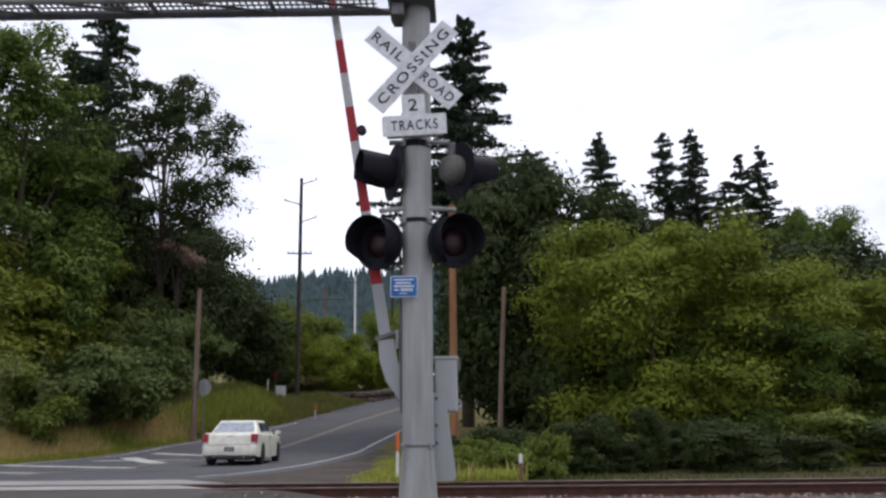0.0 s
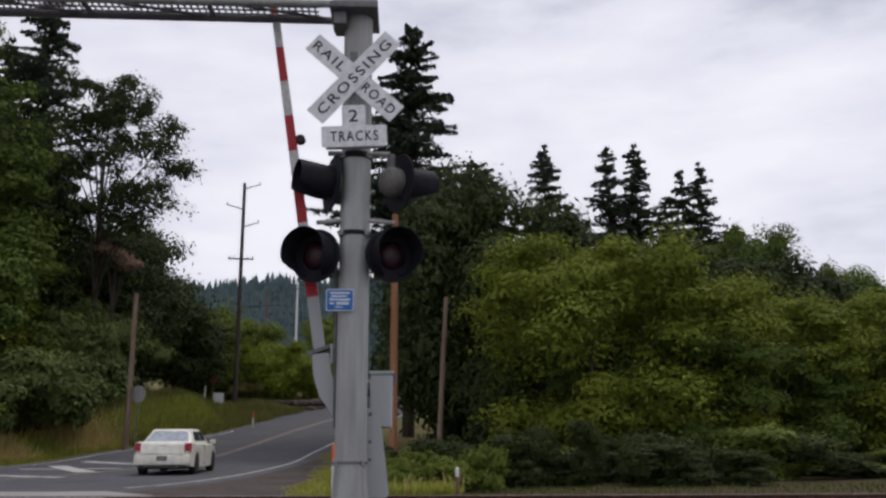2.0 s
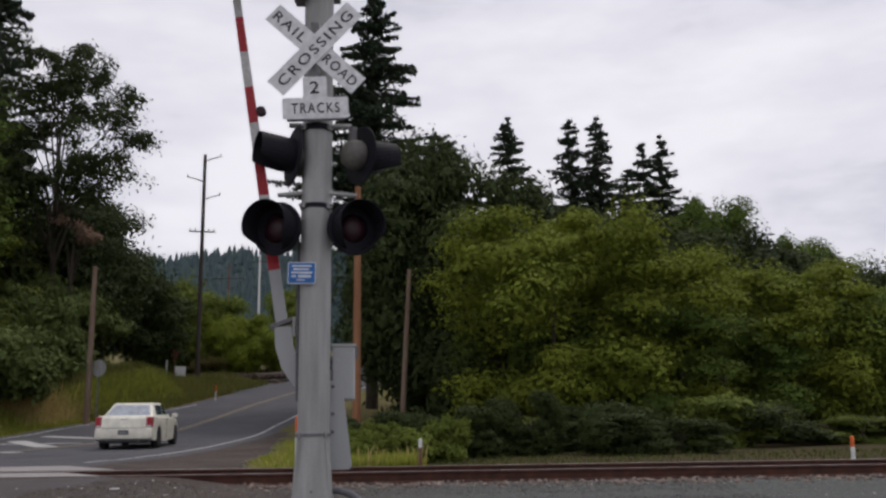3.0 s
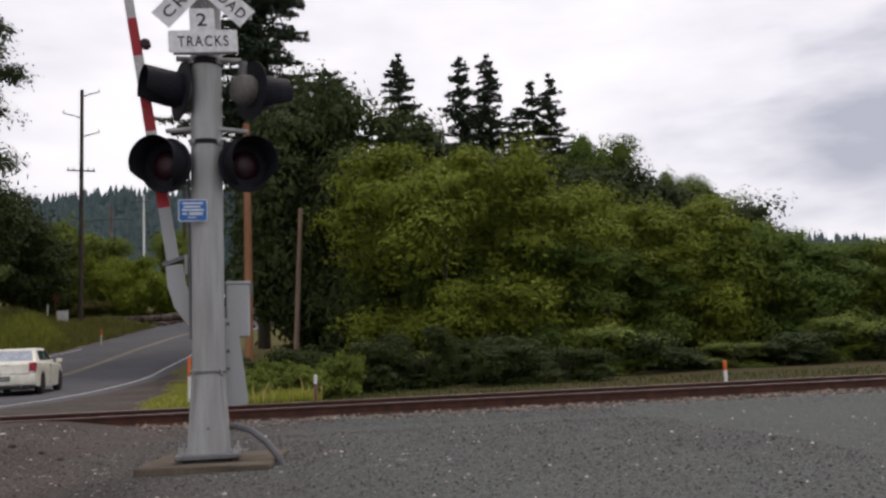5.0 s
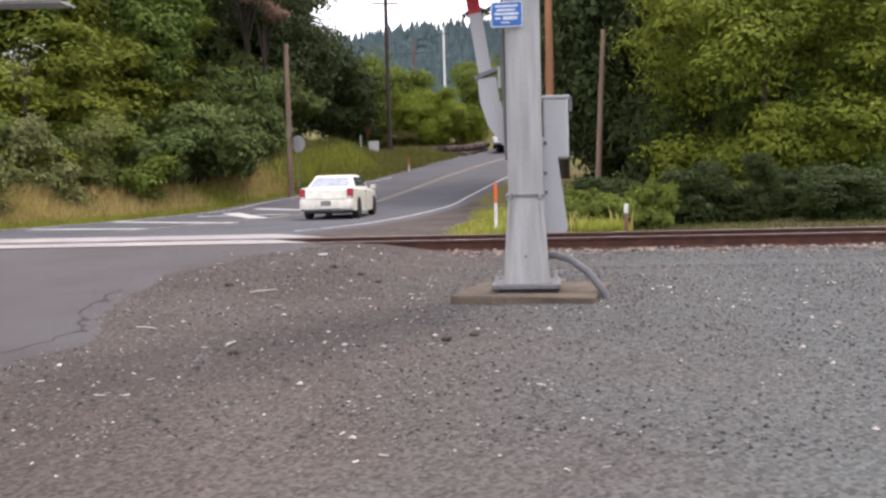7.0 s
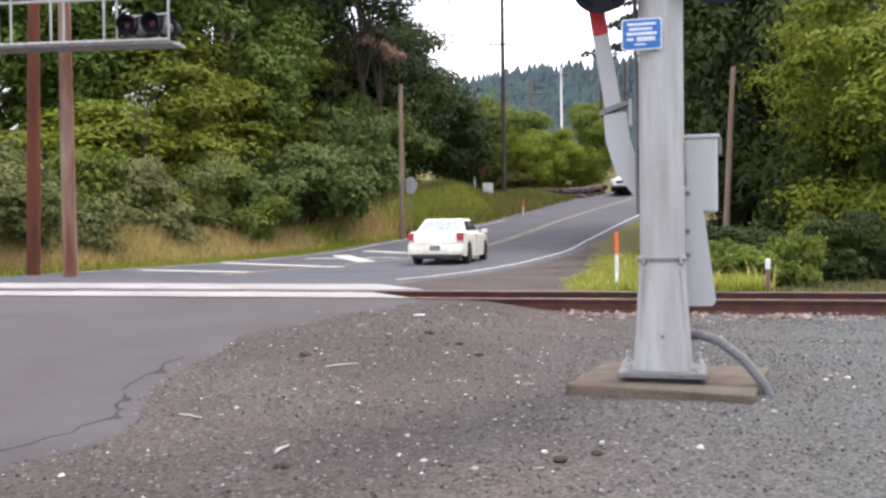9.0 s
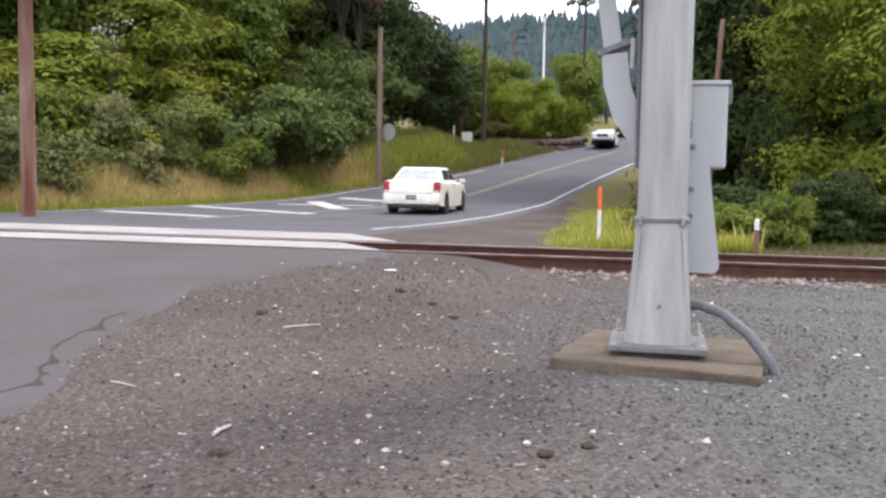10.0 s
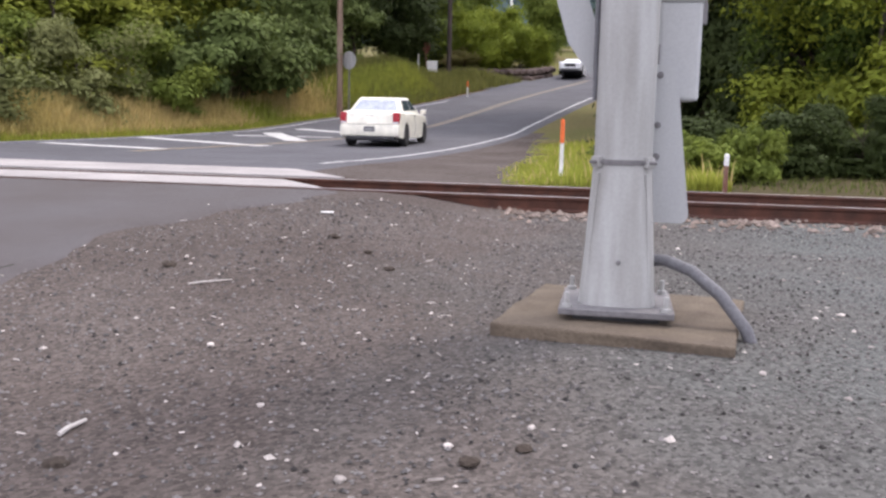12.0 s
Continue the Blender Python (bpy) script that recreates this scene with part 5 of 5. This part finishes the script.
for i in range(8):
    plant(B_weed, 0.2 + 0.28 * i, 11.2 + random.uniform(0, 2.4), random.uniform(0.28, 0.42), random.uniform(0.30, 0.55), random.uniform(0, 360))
# extra bushes, shade-dark in colour, fill the pale gap under the trees
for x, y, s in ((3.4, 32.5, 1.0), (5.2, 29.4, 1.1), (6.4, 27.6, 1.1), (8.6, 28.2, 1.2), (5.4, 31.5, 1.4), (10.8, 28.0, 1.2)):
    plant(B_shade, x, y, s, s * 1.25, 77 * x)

# left of the road: hedge, then taller trees
for ob, x, y, sx, sz, turn in (
        (B_grey, -20.0, 18.0, 1.1, 1.15, 0), (B_grey, -23.0, 17.0, 1.2, 1.3, 50), (B_bush, -20.6, 22.0, 1.1, 1.2, 90), (B_grey, -20.3, 26.0, 1.1, 1.15, 140), (B_bush, -20.0, 30.0, 1.2, 1.35, 200),
        (B_maple, -19.6, 34.0, 1.2, 1.4, 250), (B_maple, -19.2, 38.2, 1.3, 1.5, 300), (B_maple, -18.2, 42.5, 1.25, 1.5, 20), (B_maple, -17.2, 46.5, 1.2, 1.4, 70), (B_maple, -16.8, 50.5, 1.2, 1.3, 120),
        (B_mid, -23.5, 26, 1.4, 0.90, 0), (B_mid, -23.3, 33, 1.5, 1.08, 90), (B_mid, -23.5, 39, 1.6, 1.05, 180), (B_mid, -21.8, 45, 1.6, 1.0, 270), (B_bush, -20.5, 51, 1.6, 2.4, 30),
        (B_grey, -26, 20, 1.5, 1.8, 30), (B_grey, -29, 16, 1.5, 1.8, 80), (B_bush, -27, 12, 1.4, 1.5, 30)):
    k = random.uniform(0.72, 1.12)
    plant(ob, x + random.uniform(-0.6, 0.9), y + random.uniform(-0.5, 0.5), sx * random.uniform(0.85, 1.05), sz * k, turn)
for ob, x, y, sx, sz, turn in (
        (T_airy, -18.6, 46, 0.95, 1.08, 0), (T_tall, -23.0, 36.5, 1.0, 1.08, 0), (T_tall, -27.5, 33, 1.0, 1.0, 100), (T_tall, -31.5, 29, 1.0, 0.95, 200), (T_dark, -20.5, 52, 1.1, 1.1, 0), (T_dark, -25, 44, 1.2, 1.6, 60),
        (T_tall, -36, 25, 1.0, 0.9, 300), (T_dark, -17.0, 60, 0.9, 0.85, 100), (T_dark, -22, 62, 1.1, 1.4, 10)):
    plant(ob, x, y, sx, sz, turn)
plant(F_a, -24.6, 50.5, 0.72, 1.16, 40, label="tall fir standing above the roadside wood")
plant(F_b, -27.8, 52, 0.9, 1.05, 140)
withered = broadleaf(9, L_rusty, (1.5, 1.3, 0.7), 8.6, 22, 0.42, 2600, 0.08, "withered pinkish-brown tree top above the hedge", low=-0.9, trunk_r=0.10)
plant(withered, -17.6, 46.5)
L_pale = leaf_mat("silvery_leaf", (0.50, 0.52, 0.46), (0.36, 0.40, 0.30))
silver = broadleaf(31, L_pale, (1.1, 0.9, 1.5), 5.2, 12, 0.40, 130, 0.060, "silvery pale-leaved spray standing out of the hedge", "bush", -0.9, 0.05, "bush", 10)
plant(silver, -20.4, 25.2)
# shrubs over the retaining wall and beside the climbing road
for x, y, sx, sz in ((-9.9, 67.5, 1.05, 1.45), (-8.4, 70.0, 0.8, 1.2), (-12.8, 69.5, 1.1, 1.6)):
    plant(B_bright, x, y, sx, sz, 70 * x, climb(63.5) + 0.9)
plant(B_dull, -12.2, 65.6, 0.62, 0.62, 20, climb(63.5) + 0.3)
for x, y, s in ((-13.5, 76, 1.5), (-9, 82, 1.4), (-17, 70, 1.6), (8, 70, 1.8), (9.5, 80, 2.0), (7.5, 60, 1.6), (-9.5, 95, 1.6), (10, 95, 2.0)):
    plant(B_bush, x, y, s, s * 1.2, 50 * x)


# grass: tall blond and green on the verges
def blades(name, n, where, height, material, label, seed):
    rnd = random.Random(seed)
    vs, fs = [], []
    for _ in range(n):
        x, y, k = where(rnd)
        z = ground_z(x, y) - 0.03
        h = height * k * rnd.uniform(0.5, 1.25)
        a, w = rnd.uniform(0, 6.28), 0.012 + 0.012 * h
        bx, by = rnd.gauss(0, 0.22) * h, rnd.gauss(0, 0.22) * h
        i = len(vs)
        dx, dy = math.cos(a) * w, math.sin(a) * w
        vs += [(x - dx, y - dy, z), (x + dx, y + dy, z), (x + bx * 0.4 + dx * 0.7, y + by * 0.4 + dy * 0.7, z + h * 0.6), (x + bx * 0.4 - dx * 0.7, y + by * 0.4 - dy * 0.7, z + h * 0.6), (x + bx, y + by, z + h)]
        fs += [(i, i + 1, i + 2, i + 3), (i + 3, i + 2, i + 4)]
    tagged(new(name, sheet(vs, fs, name, material)), label, "grass", kind="stuff")


def left_verge(rnd):
    y = 13 + 38 * rnd.random() ** 1.2
    e = rnd.random()
    return road_at(y)[0] - 0.9 - 3.2 * e, y, 0.35 + 0.75 * min(1, e * 2)


def dry_patch(rnd):
    """Blond stalks in a few loose drifts."""
    y = rnd.choice((14.5, 16, 17.5, 19.5, 21.5, 23, 26, 29, 32, 39)) + rnd.gauss(0, 1.0)
    e = rnd.random()
    return road_at(y)[0] - 1.3 - 2.8 * e, y, 0.45 + 0.6 * min(1, e * 2)


def right_patch(rnd):
    y = 9.4 + 17 * rnd.random() ** 1.3
    edge = road_at(y)[2] + 4.0 - 0.12 * (y - 9)
    u = rnd.random() ** 0.72
    return edge - 0.25 + (2.95 + 0.07 * y) * u, y, (0.2 + 1.0 * min(1, u * 2.2)) * rnd.uniform(0.4, 1.15)


def track_side(rnd):
    return 0.5 + 30 * rnd.random() ** 1.6, 9.7 + 5 * rnd.random(), 0.6 + 0.6 * rnd.random()


def upper_verge(rnd):
    y = 40 + 22 * rnd.random()
    return road_at(y)[0] - 0.7 - 5 * rnd.random(), y, 1.0


blades("grass", 42000, left_verge, 0.50, M_grass, "green verge grass below the hedge", 1)
blades("dry_grass", 32000, dry_patch, 0.95, M_dry, "tall dry blond grass along the verge", 2)
blades("grass", 30000, right_patch, 0.24, M_grass, "yellow-green grass beside the railway", 3)
blades("dry_grass", 700, right_patch, 0.42, M_dry, "dry stalks among the grass by the railway", 6)
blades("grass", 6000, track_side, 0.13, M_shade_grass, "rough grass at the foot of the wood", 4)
blades("grass", 12000, upper_verge, 0.55, M_bank, "grass on the bank beside the climbing road", 5)

# far wooded ridge: thousands of small firs in one sheet of trees, coloured with haze
rnd = random.Random(77)
vs, fs = [], []
for _ in range(7000):
    y = rnd.uniform(170, 470)
    x = rnd.uniform(-0.55, 1.0) * (y + 10)
    z = ground_z(x, y)
    h, r, n = 3 + 7 * rnd.random() ** 1.6, rnd.uniform(1.4, 3.0), 5
    for tier, (a, b) in enumerate(((0.0, 0.55), (0.3, 0.8), (0.6, 1.0))):
        i = len(vs)
        for k in range(n):
            t = 2 * math.pi * k / n + tier
            q = r * (1 - 0.28 * tier) * rnd.uniform(0.7, 1.2)
            vs.append((x + q * math.cos(t), y + q * math.sin(t), z + h * a))
        vs.append((x, y, z + h * b))
        fs += [(i + k, i + (k + 1) % n, i + n) for k in range(n)]
tagged(new("ridge_forest", sheet(vs, fs, "ridge_forest", L_far)), "distant fir forest on the ridge, haze put into its blue tint", "forest", kind="stuff")

# litter on the lot
for x, y, turn, length, thick, label in ((-2.06, -2.14, 90, 0.17, 0.010, "straight pale stick lying on the gravel"), (-2.6, 0.23, 49, 0.30, 0.006, "thin dry twig lying on trodden ground"), (-3.0, -1.5, -20, 0.22, 0.005, "thin dry grass stalk on the ground")):
    tw = part("twig", tube([(-length / 2, 0, 0.010), (-length * 0.1, 0.006, 0.013), (length / 2, -0.004, 0.010)], [thick, thick, thick * 0.8], 7), M_pale_wood)
    tw.matrix_world = pose(x, y, ground_z(x, y) + 0.004, 0, 0, turn)
    tagged(tw, label, "twig")


def lump(name, x, y, size, flat, material, label, category, seed):
    """A rounded, uneven little stone or clod."""
    bm = bmesh.new()
    bmesh.ops.create_icosphere(bm, subdivisions=2, radius=size)
    for v in bm.verts:
        v.co *= 1 + 0.35 * noise.noise(v.co / size * 1.3 + Vector((seed * 7.1, 0, 0)))
        v.co.z *= flat
    ob = part(name, bm, material, None, smooth=True)
    ob.matrix_world = pose(x, y, ground_z(x, y) + size * flat * 0.45, 0, 0, seed * 47)
    tagged(ob, label, category)


for k, (x, y, r) in enumerate(((-3.1, 0.64, 0.050), (-1.92, -2.45, 0.042), (-0.31, -2.05, 0.034), (-0.48, -2.22, 0.040), (-1.63, 1.15, 0.040), (-1.94, 1.66, 0.035), (-2.33, 2.0, 0.045))):
    lump("clod", x, y, r, 0.5, M_clod, "dark earthy clod lying on the gravel", "clod", k)
for k, (x, y, r) in enumerate(((-0.88, -2.44, 0.026), (-0.58, -2.09, 0.022), (-0.30, -1.84, 0.022), (-2.01, -1.02, 0.024), (-1.43, -1.78, 0.020), (0.68, -0.91, 0.022), (0.99, -1.2, 0.020))):
    lump("pebble", x, y, 0.8 * r, 0.7, M_pebble, "smooth pale pebble lying on the gravel", "pebble", k + 20)
scrap = part("paper_scrap", box(-0.06, 0.06, -0.035, 0.035, 0.0, 0.012, 0.004), M_white_plastic)
scrap.matrix_world = pose(-2.75, 3.1, ground_z(-2.75, 3.1) + 0.004, 0, 0, 8)
tagged(scrap, "flat white scrap lying near the crossing", "litter")

# bits of straw and dry chaff trodden into the lot
rnd = random.Random(91)
vs, fs = [], []
for _ in range(420):
    x, y = rnd.gauss(-1.2, 2.4), rnd.uniform(-6.0, 2.6)
    if abs(x) < 0.85 and abs(y) < 0.85:
        continue
    z, a, half, w = ground_z(x, y) + 0.006, rnd.uniform(0, 6.28), 0.008 + 0.03 * rnd.random() ** 4, rnd.uniform(0.002, 0.005)
    ux, uy = math.cos(a), math.sin(a)
    i = len(vs)
    for k in (-1, 1):
        cx, cy = x + ux * half * k, y + uy * half * k
        vs += [(cx - uy * w, cy + ux * w, z), (cx + uy * w, cy - ux * w, z), (cx, cy, z + w * 1.6)]
    fs += [(i, i + 1, i + 4, i + 3), (i + 1, i + 2, i + 5, i + 4), (i + 2, i, i + 3, i + 5), (i, i + 2, i + 1), (i + 3, i + 4, i + 5)]
tagged(new("straw", sheet(vs, fs, "straw", M_pebble)), "scattered dry straw and chaff on the gravel", "straw", kind="stuff")
